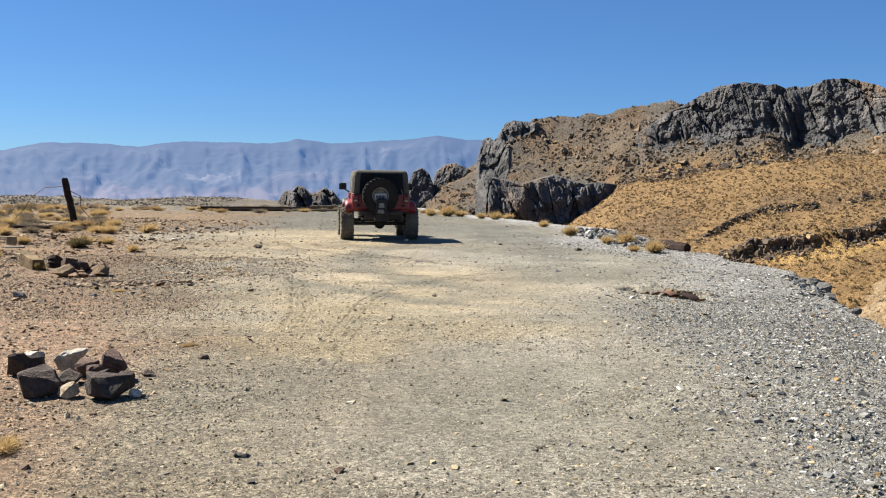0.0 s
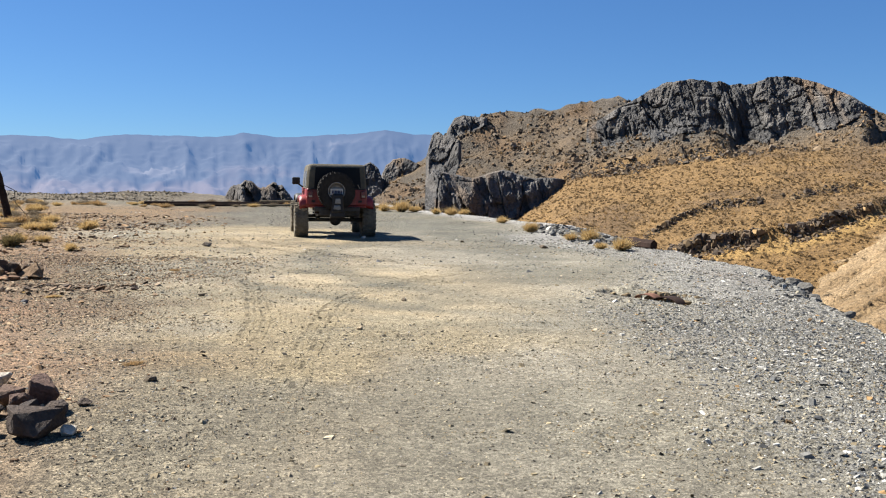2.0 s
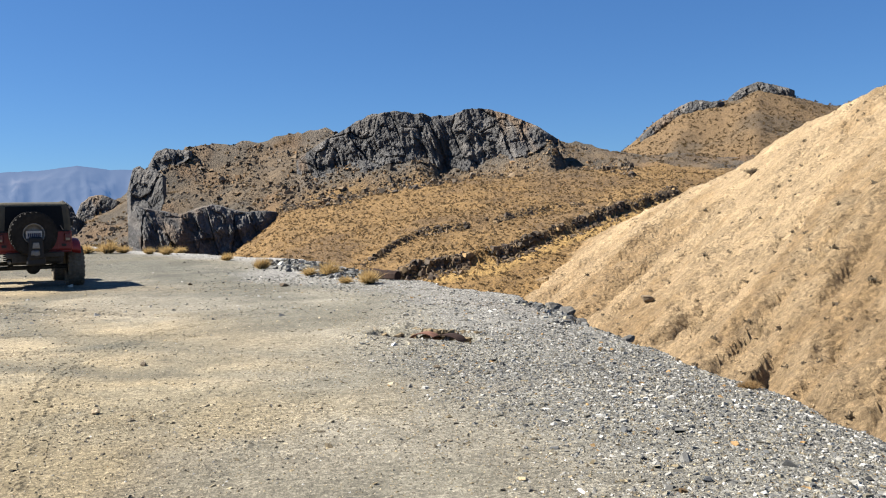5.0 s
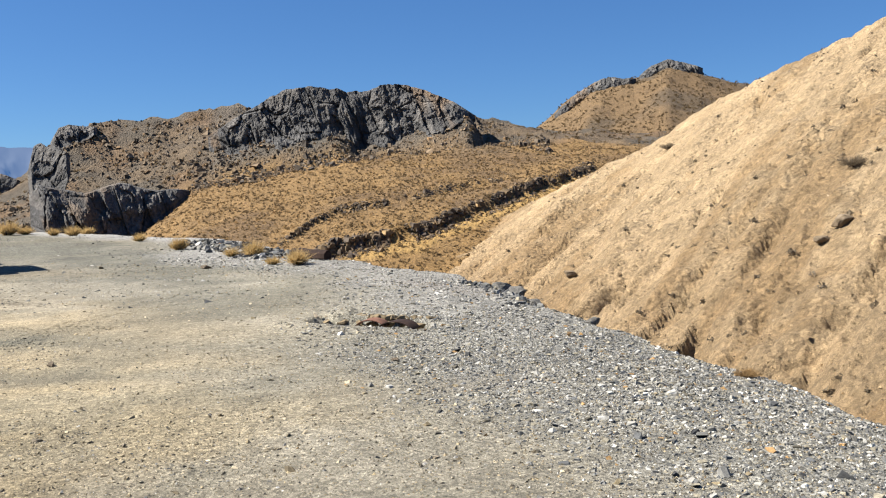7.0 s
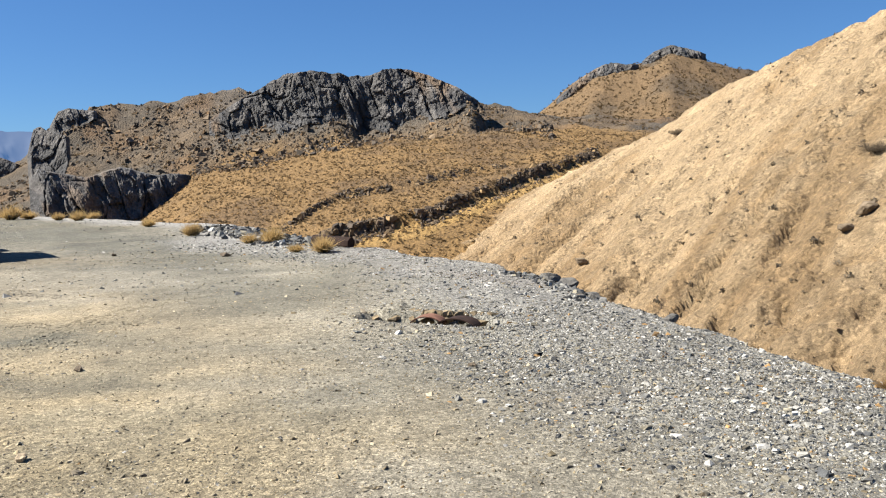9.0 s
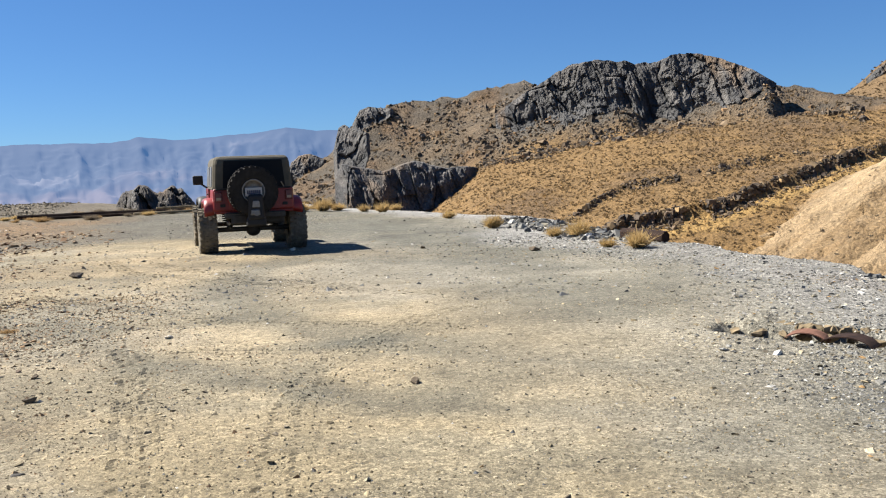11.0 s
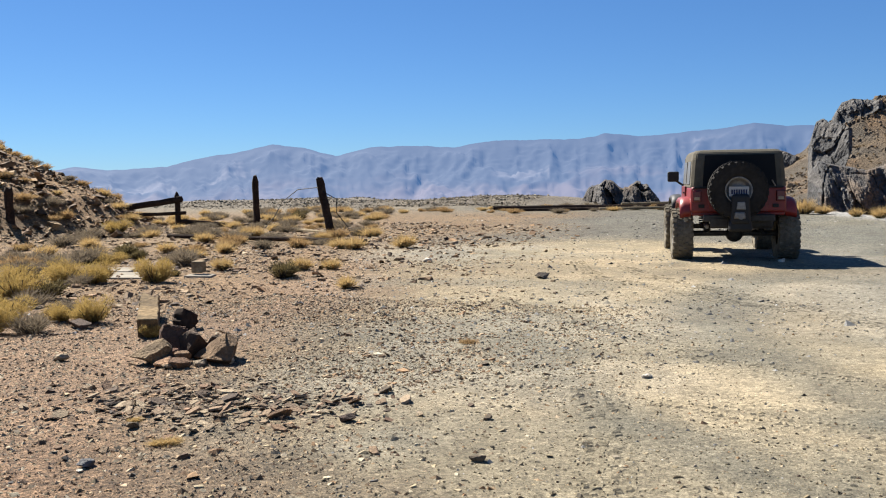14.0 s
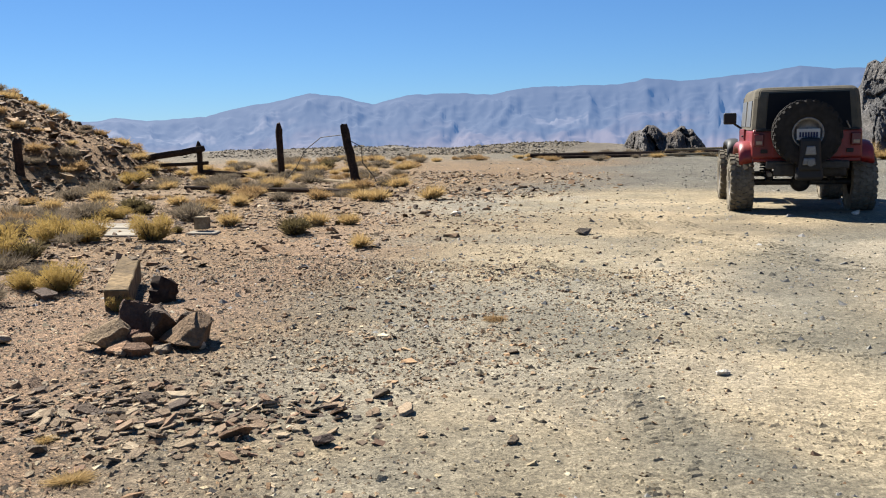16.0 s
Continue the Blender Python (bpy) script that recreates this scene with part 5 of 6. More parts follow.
def shrub_arrays(count, radius, tall, seed, spread=0.9, blade=0.011, length=0.35, droop=0.15):
    """Blades of a shrub: bent narrow strips that spray out from a crown of stems."""
    rng = np.random.RandomState(seed)
    k = 9
    ca, cr = rng.uniform(0, 2 * np.pi, k), radius * 0.62 * np.sqrt(rng.uniform(0, 1, k))
    ch = tall * rng.uniform(0.45, 1.05, k) * (1 - 0.35 * (cr / radius) ** 2)
    which = rng.randint(0, k, count)
    az = rng.uniform(0, 2 * np.pi, count)
    lean = np.sqrt(rng.uniform(0, 1, count)) * spread
    own = radius * 0.42 * lean
    cx, cy = np.cos(ca[which]) * cr[which], np.sin(ca[which]) * cr[which]
    up = rng.uniform(0.05, 1.0, count)
    base = np.stack([cx * (0.35 + 0.65 * up) + np.cos(az) * own * (0.4 + 0.6 * up), cy * (0.35 + 0.65 * up) + np.sin(az) * own * (0.4 + 0.6 * up), ch[which] * up * (1 - 0.45 * lean ** 2)], 1)
    out = np.stack([cx, cy], 1) / radius
    tip_dir = np.stack([np.cos(az) * lean * 0.7 + out[:, 0] * 0.6, np.sin(az) * lean * 0.7 + out[:, 1] * 0.6, 1.0 - 0.55 * lean], 1) + rng.normal(0, 0.3, (count, 3))
    tip_dir /= np.linalg.norm(tip_dir, axis=1)[:, None]
    L = length * rng.uniform(0.5, 1.1, count)[:, None]
    tip = base + tip_dir * L - np.array([0, 0, 1.0]) * (droop * L * lean[:, None])
    side = np.cross(tip_dir, rng.normal(0, 1, (count, 3)))
    side /= np.maximum(1e-6, np.linalg.norm(side, axis=1)[:, None])
    w = blade * rng.uniform(0.6, 1.4, count)[:, None]
    V = np.stack([base - side * w, base + side * w, tip], 1).reshape(-1, 3)
    F = np.arange(count * 3).reshape(-1, 3)
    V[:, 2] = np.maximum(V[:, 2], -0.02)
    return V, F


def make_shrub(name, label, category, group, mat, count, radius, tall, seed, **kw):
    th = bpy.data.objects.new(name, None)
    scene.collection.objects.link(th)
    tagged(th, label, category, group)
    V, F = shrub_arrays(count, radius, tall, seed, **kw)
    crown = sheet("crown", V, F, mat, flat=True)
    crown.parent = th
    bm = bmesh.new()
    rng = random.Random(seed)
    for _ in range(9):
        a, l = rng.uniform(0, 6.28), rng.uniform(0.3, 0.8)
        rod(bm, (0.02 * math.cos(a), 0.02 * math.sin(a), -0.04), (radius * l * math.cos(a), radius * l * math.sin(a), tall * rng.uniform(0.35, 0.7)), 0.010, 0.004, 5)
    part("twig_bundle", bm, M_twig, th)
    return th


KINDS = {
    "yellow": [make_shrub("bush", "yellow flowering rabbitbrush on the dry slope", "bush", "yellow bushes", M_yellow, 8000, 0.44, 0.36, 600 + i, blade=0.0036, length=0.055) for i in range(3)],
    "straw": [make_shrub("grass_tuft", "straw-coloured dry grass tuft on the gravel", "grass tuft", "dry tufts", M_straw, 800, 0.22, 0.16, 620 + i, blade=0.005, length=0.24, spread=0.75) for i in range(3)],
    "rusty": [make_shrub("bush", "rust-orange dry brush beside the fence", "bush", "dry brush", M_rusty, 1300, 0.40, 0.30, 640 + i, blade=0.007, length=0.14) for i in range(3)],
    "sage": [make_shrub("bush", "grey brown leafless sagebrush", "bush", "grey sagebrush", M_sage, 1300, 0.44, 0.32, 660 + i, blade=0.006, length=0.15) for i in range(3)],
    "dark": [make_shrub("bush", "round dark olive bush on the red gravel", "bush", "dark bushes", M_dark_green, 2400, 0.34, 0.30, 680 + i, blade=0.007, length=0.11) for i in range(2)],
}
used = {}


def plant(kind, x, y, size, turn, tall=1.0, label="", z=None):
    pool = KINDS[kind]
    i = used.get(kind, 0)
    used[kind] = i + 1
    zz = height(x, y) if z is None else z
    m = pose(x, y, zz, 0, 0, turn)
    first = pool[i % len(pool)]
    ob = first if i < len(pool) else copy_thing(first, m)
    ob.matrix_basis = m @ Matrix.Diagonal((size, size, size * tall, 1))
    if label:
        tagged(ob, label)
    return ob


SLOPE_BUSHES = (
    ("yellow", -10.45, 17.3, 0.75, 0.95), ("yellow", -9.95, 17.4, 0.7, 0.95), ("yellow", -9.24, 17.75, 0.62, 1.1), ("yellow", -7.54, 14.6, 0.44, 1.25), ("yellow", -7.85, 14.5, 0.38, 1.0), ("yellow", -7.95, 13.7, 0.5, 1.1),
    ("yellow", -8.3, 14.2, 0.6, 1.0), ("yellow", -9.5, 15.6, 0.7, 1.0), ("yellow", -8.7, 13.4, 0.6, 1.0), ("yellow", -6.45, 14.1, 0.3, 1.3), ("yellow", -17.4, 26.7, 0.9, 0.8), ("yellow", -7.9, 13.2, 0.75, 1.0),
    ("yellow", -8.5, 13.0, 0.9, 1.0), ("yellow", -9.4, 14.2, 0.9, 1.0), ("sage", -8.3, 12.7, 0.9, 1.0), ("sage", -9.8, 13.4, 1.1, 0.9), ("sage", -11.0, 16.2, 1.1, 0.9), ("sage", -7.62, 13.9, 0.6, 0.9),
    ("sage", -8.9, 15.2, 0.7, 0.8), ("sage", -8.1, 14.9, 0.6, 0.8), ("sage", -10.0, 15.6, 0.8, 0.8), ("sage", -9.9, 17.0, 0.6, 0.8), ("sage", -11.2, 17.5, 0.8, 0.9), ("sage", -12.2, 19.0, 0.9, 0.8))
YARD_PLANTS = (
    ("straw", -6.23, 17.7, 0.75, 0.8), ("straw", -9.2, 19.4, 0.8, 0.9), ("straw", -8.0, 19.8, 0.9, 0.8), ("straw", -7.6, 20.0, 0.8, 0.8), ("straw", -8.0, 24.0, 1.2, 0.8), ("straw", -8.9, 23.6, 1.1, 0.8),
    ("dark", -7.77, 18.75, 0.95, 0.85), ("dark", -9.5, 18.6, 0.35, 0.8), ("dark", -17.0, 36.0, 1.3, 0.9), ("rusty", -3.55, 14.57, 0.3, 0.25), ("straw", -4.17, 11.3, 0.4, 0.3), ("straw", -4.6, 11.6, 0.25, 0.3),
    ("sage", -13.6, 19.8, 1.0, 0.8), ("sage", -15.6, 22.8, 1.0, 0.8), ("sage", -14.2, 26.4, 1.0, 0.8), ("rusty", -10.35, 23.8, 0.9, 0.8), ("rusty", -12.6, 24.8, 1.0, 0.8), ("sage", -9.0, 13.6, 0.8, 0.9),
    ("sage", -10.4, 14.6, 0.9, 0.9))
BRINK_TUFTS = (
    ("straw", 0.15, 40.5, 2.03, 0.9), ("straw", -0.6, 41.0, 1.72, 0.8), ("straw", 0.8, 40.8, 1.56, 0.7), ("straw", 1.68, 38.9, 1.1, 0.9), ("straw", 2.19, 37.2, 1.3, 1.0), ("straw", 2.9, 39.8, 1.3, 0.8),
    ("straw", 3.54, 31.1, 1.09, 0.8), ("straw", 3.77, 26.3, 1.0, 1.2), ("straw", 4.62, 22.5, 1.33, 0.9), ("straw", 4.2, 22.7, 0.9, 0.8), ("straw", 4.65, 19.4, 1.3, 0.8), ("straw", 4.3, 19.8, 0.7, 0.8),
    ("straw", -2.75, 4.7, 0.9, 0.4), ("straw", -2.3, 4.55, 0.6, 0.4), ("rusty", -2.2, 7.6, 0.3, 0.2), ("straw", -3.15, 5.0, 0.7, 0.5), ("straw", -2.42, 3.98, 0.55, 0.5), ("straw", -2.72, 4.12, 0.5, 0.5),
    ("straw", -2.95, 4.42, 0.6, 0.6), ("rusty", 4.45, 8.15, 0.35, 0.5), ("straw", 4.62, 7.3, 0.6, 0.8))
for bed in (SLOPE_BUSHES, YARD_PLANTS, BRINK_TUFTS):
    for k, x, y, s, tall in bed:
        plant(k, x, y, s * (1.4 if k == "yellow" and s > 0.35 else 1.0), 77 * used.get(k, 0), tall * (1.15 if k == "yellow" else 1.1))

# the brush around and beyond the fence, and on the talus
rng = random.Random(9)
for i in range(70):
    x, y = rng.uniform(-15, -8.2), rng.uniform(12.5, 21)
    if x > -0.3 * y - 4.2:
        continue
    k = rng.choice(["sage", "sage", "sage", "rusty", "dark", "yellow"])
    plant(k, x, y, rng.uniform(0.6, 1.1), rng.uniform(0, 360), rng.uniform(0.75, 1.0))
for i in range(300):
    x, y = rng.uniform(-24, -8.0), rng.uniform(19.5, 46)
    if x > -0.42 * y + 1.5 or (y < 23 and x > -11):
        continue
    k = rng.choice(["rusty", "sage", "straw", "straw", "straw", "rusty", "sage"] if y < 36 else ["sage", "rusty", "straw"])
    plant(k, x, y, rng.uniform(0.55, 1.15) * (1.3 if k == "straw" else 1), rng.uniform(0, 360), rng.uniform(0.6, 0.9))
for i in range(46):
    x, y = rng.uniform(-26, -14), rng.uniform(14, 32)
    if mound(np.array([x]), np.array([y]))[0] < 0.15:
        continue
    plant(rng.choice(["sage", "sage", "rusty", "rusty", "sage"]), x, y, rng.uniform(0.35, 0.75), rng.uniform(0, 360), rng.uniform(0.7, 1.0))
plant("sage", 36.8, 32.5, 1.9, 20, 0.9, "lone grey bush on the sandy slope")
plant("sage", 57.3, 68.6, 2.4, 60, 0.7, "grey bush on the sandy slope's crest")
for i in range(46):
    x = rng.uniform(-22, 0.5)
    y = rng.uniform(42, 47.5)
    plant(rng.choice(["straw", "rusty", "sage"]), x, y, rng.uniform(0.6, 1.3), rng.uniform(0, 360), rng.uniform(0.5, 0.8))


# ---- shrubs on the hillsides, too many and too far to count ----
def polar_place(az, r):
    return HUB[0] + np.sin(np.radians(az)) * r, HUB[1] + np.cos(np.radians(az)) * r


def clumps(name, label, az, r, sizes, mats, seed, want, leaves=26):
    rs = np.random.RandomState(seed)
    x, y = polar_place(az, r)
    z, kind, *_ = land(x, y)
    ok = np.isin(kind, want)
    x, y, z, sizes = x[ok], y[ok], z[ok], sizes[ok]
    n = len(x)
    d = rs.normal(0, 1, (n, leaves, 3))
    d[:, :, 2] = np.abs(d[:, :, 2]) * 0.9
    d /= np.linalg.norm(d, axis=2)[:, :, None]
    c = np.stack([x, y, z], 1)[:, None, :] + d * (sizes[:, None, None] * 0.5) * rs.uniform(0.35, 1, (n, leaves, 1))
    a = rs.normal(0, 1, (n, leaves, 3))
    b = rs.normal(0, 1, (n, leaves, 3))
    s = sizes[:, None, None] * 0.16
    V = np.stack([c + a * s, c - a * s * 0.5 + b * s * 0.8, c - a * s * 0.5 - b * s * 0.8], 2).reshape(-1, 3)
    F = np.arange(len(V)).reshape(-1, 3)
    ob = sheet(name, V, F, mats, flat=True)
    return tagged(ob, label, "shrubs", kind="stuff")


rs = np.random.RandomState(21)
n = 9500
clumps("hillside_shrubs", "low dark scrub dotting the ochre hillside", rs.uniform(7, 40, n), np.sqrt(rs.uniform(66 ** 2, 172 ** 2, n)), rs.uniform(0.2, 0.55, n), M_scrub, 22, [3], 13)
n = 2600
clumps("hillside_shrubs", "dry orange scrub on the ochre hillside", rs.uniform(7, 40, n), np.sqrt(rs.uniform(66 ** 2, 172 ** 2, n)), rs.uniform(0.25, 0.6, n), M_rusty, 23, [3], 12)
n = 3600
clumps("hillside_shrubs", "dark scrub on the upper hill", rs.uniform(-2, 50, n), rs.uniform(172, 345, n), rs.uniform(0.4, 1.0, n), M_scrub, 24, [3, 4], 14)
n = 2400
clumps("hillside_shrubs", "dark scrub on the far hill", rs.uniform(27, 50, n), rs.uniform(255, 345, n), rs.uniform(0.5, 1.3, n), M_scrub, 26, [3, 4], 12)
n = 420
clumps("hillside_shrubs", "grey scrub scattered on the tan slope", rs.uniform(26, 60, n), rs.uniform(24, 100, n), rs.uniform(0.12, 0.42, n), M_sage, 25, [2], 20)


# ---- loose stones ----
def shards(name, label, x, y, size, tone, seed, flat=0.5, lift=0.15, z=None):
    """Angular stone chips lying on the ground, joined: each a skewed, chipped block."""
    rs = np.random.RandomState(seed)
    n = len(x)
    if z is None:
        z = land(x, y)[0]
    corner = np.array([[-1, -1, -1], [1, -1, -1], [1, 1, -1], [-1, 1, -1], [-1, -1, 1], [1, -1, 1], [1, 1, 1], [-1, 1, 1]], float) * 0.5
    P = np.tile(corner, (n, 1, 1))
    P[:, 4:, :2] *= rs.uniform(0.35, 0.95, (n, 1, 2))
    P += rs.uniform(-0.2, 0.2, (n, 8, 3))
    dims = np.stack([size * rs.uniform(0.7, 1.3, n), size * rs.uniform(0.5, 1.0, n), size * flat * rs.uniform(0.5, 1.2, n)], 1)
    P *= dims[:, None, :]
    tilt, turn = rs.normal(0, 0.38, n), rs.uniform(0, 2 * np.pi, n)
    ct, st = np.cos(tilt)[:, None], np.sin(tilt)[:, None]
    X, Y, Z = P[:, :, 0].copy(), P[:, :, 1].copy(), P[:, :, 2].copy()
    X, Z = X * ct + Z * st, -X * st + Z * ct
    c, s = np.cos(turn)[:, None], np.sin(turn)[:, None]
    X, Y = X * c - Y * s, X * s + Y * c
    V = np.stack([X + x[:, None], Y + y[:, None], Z + (z + dims[:, 2] * lift)[:, None]], 2).reshape(-1, 3)
    quad = np.array([[0, 1, 5, 4], [1, 2, 6, 5], [2, 3, 7, 6], [3, 0, 4, 7], [4, 5, 6, 7]])
    F = (np.arange(n)[:, None, None] * 8 + quad[None]).reshape(-1, 4)
    T = np.repeat(tone, 8, axis=0)
    ob = sheet(name, V, F, M_stone, T, flat=True)
    return tagged(ob, label, "gravel", kind="stuff")


def pick(rs, n, palette, weights):
    p = np.array(palette)
    i = rs.choice(len(p), n, p=np.array(weights) / sum(weights))
    return 0.49 * p[i] * rs.uniform(0.4, 1.55, (n, 1))


GREYS = [(0.38, 0.368, 0.325), (0.26, 0.256, 0.235), (0.13, 0.134, 0.134), (0.52, 0.505, 0.455), (0.34, 0.305, 0.225), (0.76, 0.735, 0.66), (0.42, 0.26, 0.11)]
TANS = [(0.46, 0.37, 0.22), (0.33, 0.265, 0.16), (0.62, 0.53, 0.36), (0.18, 0.15, 0.105), (0.11, 0.10, 0.085), (0.36, 0.30, 0.21)]
REDS = [(0.41, 0.255, 0.13), (0.29, 0.17, 0.085), (0.52, 0.37, 0.21), (0.16, 0.10, 0.06), (0.32, 0.225, 0.13), (0.64, 0.49, 0.31)]


def strew(n, x0, x1, y0, y1, weight, seed):
    rs = np.random.RandomState(seed)
    x, y = rs.uniform(x0, x1, n), rs.uniform(y0, y1, n)
    e = edge_distance(x, y)
    keep = (e > -0.25) & (rs.uniform(0, 1, n) < weight(x, y, e))
    return x[keep], y[keep], rs


def grey_weight(x, y, e):
    patch = 0.5 + 0.5 * fbm(x * 0.8, y * 0.8, 83, 3)
    return smooth(3.6, 1.9, e + 0.8 * fbm(x * 0.22, y * 0.22, 61, 4)) * np.clip(0.45 + 0.7 * patch, 0, 1)


def chips(name, label, x, y, size, tone, seed):
    """Tiny sharp chips: skewed four-sided points, joined."""
    rs = np.random.RandomState(seed)
    n = len(x)
    z = land(x, y)[0]
    ang = rs.uniform(0, 2 * np.pi, n)[:, None] + np.array([0, 1.57, 3.14, 4.71]) + rs.uniform(-0.5, 0.5, (n, 4))
    rad = size[:, None] * 0.5 * rs.uniform(0.6, 1.3, (n, 4))
    bx, by = x[:, None] + np.cos(ang) * rad, y[:, None] + np.sin(ang) * rad * 0.8
    bz = np.repeat((z - 0.001)[:, None], 4, 1)
    tx, ty = x + rs.uniform(-0.3, 0.3, n) * size, y + rs.uniform(-0.3, 0.3, n) * size
    tz = z + size * rs.uniform(0.15, 0.42, n)
    V = np.stack([np.c_[bx, tx], np.c_[by, ty], np.c_[bz, tz]], 2).reshape(-1, 3)
    F = (np.arange(n)[:, None, None] * 5 + np.array([[0, 1, 4], [1, 2, 4], [2, 3, 4], [3, 0, 4]])[None]).reshape(-1, 3)
    ob = sheet(name, V, F, M_stone, np.repeat(tone, 5, axis=0), flat=True)
    return tagged(ob, label, "gravel", kind="stuff")


def gravel(label, x, y, size, tone, seed, flat=0.4):
    """Loose stones: the larger ones chipped blocks, the smaller ones sharp chips."""
    big = size > 0.026
    shards("gravel", "larger stones of the " + label, x[big], y[big], size[big], tone[big], seed, flat)
    chips("gravel", label, x[~big], y[~big], size[~big], tone[~big], seed + 1000)


x, y, rs = strew(185000, -0.8, 7.2, 2.5, 23, lambda x, y, e: grey_weight(x, y, e) * (0.45 + 0.55 * smooth(16, 7, y)), 701)
gravel("loose grey and white broken gravel at the terrace edge", x, y, np.clip(rs.lognormal(-4.1, 0.5, len(x)), 0.009, 0.065), pick(rs, len(x), GREYS, [5, 4, 3.4, 3, 4, 1.1, 0.5]), 702)
x, y, rs = strew(150000, 0.6, 5.2, 4.0, 12.5, lambda x, y, e: grey_weight(x, y, e) * (0.3 + 0.7 * smooth(12.5, 9, y)), 761)
chips("gravel", "small grey gravel packed along the terrace edge", x, y, np.clip(rs.lognormal(-4.05, 0.4, len(x)), 0.01, 0.042), pick(rs, len(x), GREYS, [5, 5, 4, 3, 3, 1.3, 0.4]), 762)
x, y, rs = strew(160000, -6.5, 4.5, 2.8, 25, lambda x, y, e: (1 - grey_weight(x, y, e)) * np.clip(0.4 + 0.6 * fbm(x * 0.7, y * 0.7, 84, 3), 0.12, 1) * smooth(30, 8, y) * (1 - 0.35 * dust(x, y, e)), 703)
gravel("fine tan gravel pressed into the terrace", x, y, np.clip(rs.lognormal(-4.3, 0.45, len(x)), 0.008, 0.06), pick(rs, len(x), TANS, [6, 3, 3, 1.5, 0.5, 2]), 704, 0.32)
x, y, rs = strew(100000, -13, -1.0, 4.0, 27, lambda x, y, e: smooth(-2.2, -4.5, x + 0.14 * (y - 10) + fbm(x * 0.3, y * 0.3, 85, 3)) * np.clip(0.5 + 0.6 * fbm(x * 0.8, y * 0.8, 86, 3), 0.1, 1) * smooth(34, 8, y), 705)
gravel("reddish brown stone chips among the dry grass", x, y, np.clip(rs.lognormal(-3.95, 0.5, len(x)), 0.01, 0.1), pick(rs, len(x), REDS, [4, 3, 2, 2, 2, 1.3]), 706, 0.4)
# the spread of flat shale flakes
rs = np.random.RandomState(707)
n = 900
x, y = rs.normal(-4.35, 0.5, n), rs.normal(12.05, 0.3, n)
x = x + 0.5 * (y - 12.05)
size = np.clip(rs.lognormal(-3.2, 0.55, n), 0.015, 0.13)
tone = pick(rs, n, [(0.37, 0.285, 0.18), (0.25, 0.175, 0.11), (0.50, 0.40, 0.26), (0.13, 0.095, 0.07), (0.34, 0.20, 0.12)], [4, 3, 2, 2, 2])
order = np.argsort(-size)
small = order[280:]
shards("shale_chips", "small grey and brown shale chips between the flakes", x[small], y[small], size[small], tone[small], 708, 0.25)


def flake_mesh(seed):
    """A thin split flake with an irregular outline and sharp edges."""
    rng = random.Random(seed)
    bm = bmesh.new()
    k = rng.randint(5, 7)
    ring = [(rng.uniform(0.32, 0.55), 2 * math.pi * (i + rng.uniform(-0.3, 0.3)) / k) for i in range(k)]
    lo = [bm.verts.new((r * math.cos(a), 0.75 * r * math.sin(a), -0.045)) for r, a in ring]
    hi = [bm.verts.new((0.9 * r * math.cos(a) + 0.03, 0.68 * r * math.sin(a), 0.045 + rng.uniform(-0.02, 0.02))) for r, a in ring]
    bm.faces.new(lo[::-1])
    bm.faces.new(hi)
    for i in range(k):
        bm.faces.new((lo[i], lo[(i + 1) % k], hi[(i + 1) % k], hi[i]))
    bmesh.ops.triangulate(bm, faces=bm.faces[:])
    me = bpy.data.meshes.new("flake")
    bm.to_mesh(me)
    bm.free()
    return me


def flake_material():
    m, t, b = nodes_of("shale", 0.85)
    info = t.nodes.new("ShaderNodeObjectInfo")
    ramp = t.nodes.new("ShaderNodeValToRGB")
    stops = ((0.0, (0.13, 0.092, 0.066)), (0.25, (0.27, 0.185, 0.11)), (0.5, (0.38, 0.29, 0.18)), (0.75, (0.31, 0.19, 0.11)), (1.0, (0.52, 0.41, 0.265)))
    while len(ramp.color_ramp.elements) < len(stops):
        ramp.color_ramp.elements.new(0.5)
    for el, (p, c) in zip(ramp.color_ramp.elements, stops):
        el.position, el.color = p, (*[0.57 * q for q in c], 1)
    t.links.new(info.outputs["Random"], ramp.inputs["Fac"])
    n = noise_node(t, 9.0, 6.0, 0.65)
    t.links.new(mul_color(t, ramp.outputs["Color"], ramp_node(t, n.outputs["Fac"], 0.3, 0.7, 0.75, 1.25).outputs["Result"]), b.inputs["Base Color"])
    bumped(t, b, n.outputs["Fac"], 0.5, 0.05)
    return m


M_shale = flake_material()
flakes = [flake_mesh(740 + i) for i in range(9)]
for me in flakes:
    me.materials.append(M_shale)
patch = bpy.data.objects.new("shale_patch", None)
scene.collection.objects.link(patch)
tagged(patch, "flat grey and brown shale flakes strewn in a patch", "shale")
for i in order[:280]:
    ob = new("flake", flakes[int(i) % 9])
    ob.parent = patch
    s = float(size[i]) * rs.uniform(0.7, 1.25)
    ob.matrix_basis = pose(float(x[i]), float(y[i]), height(x[i], y[i]) + 0.12 * s, rs.normal(0, 16), rs.normal(0, 16), rs.uniform(0, 360)) @ Matrix.Diagonal((s, s, s, 1))

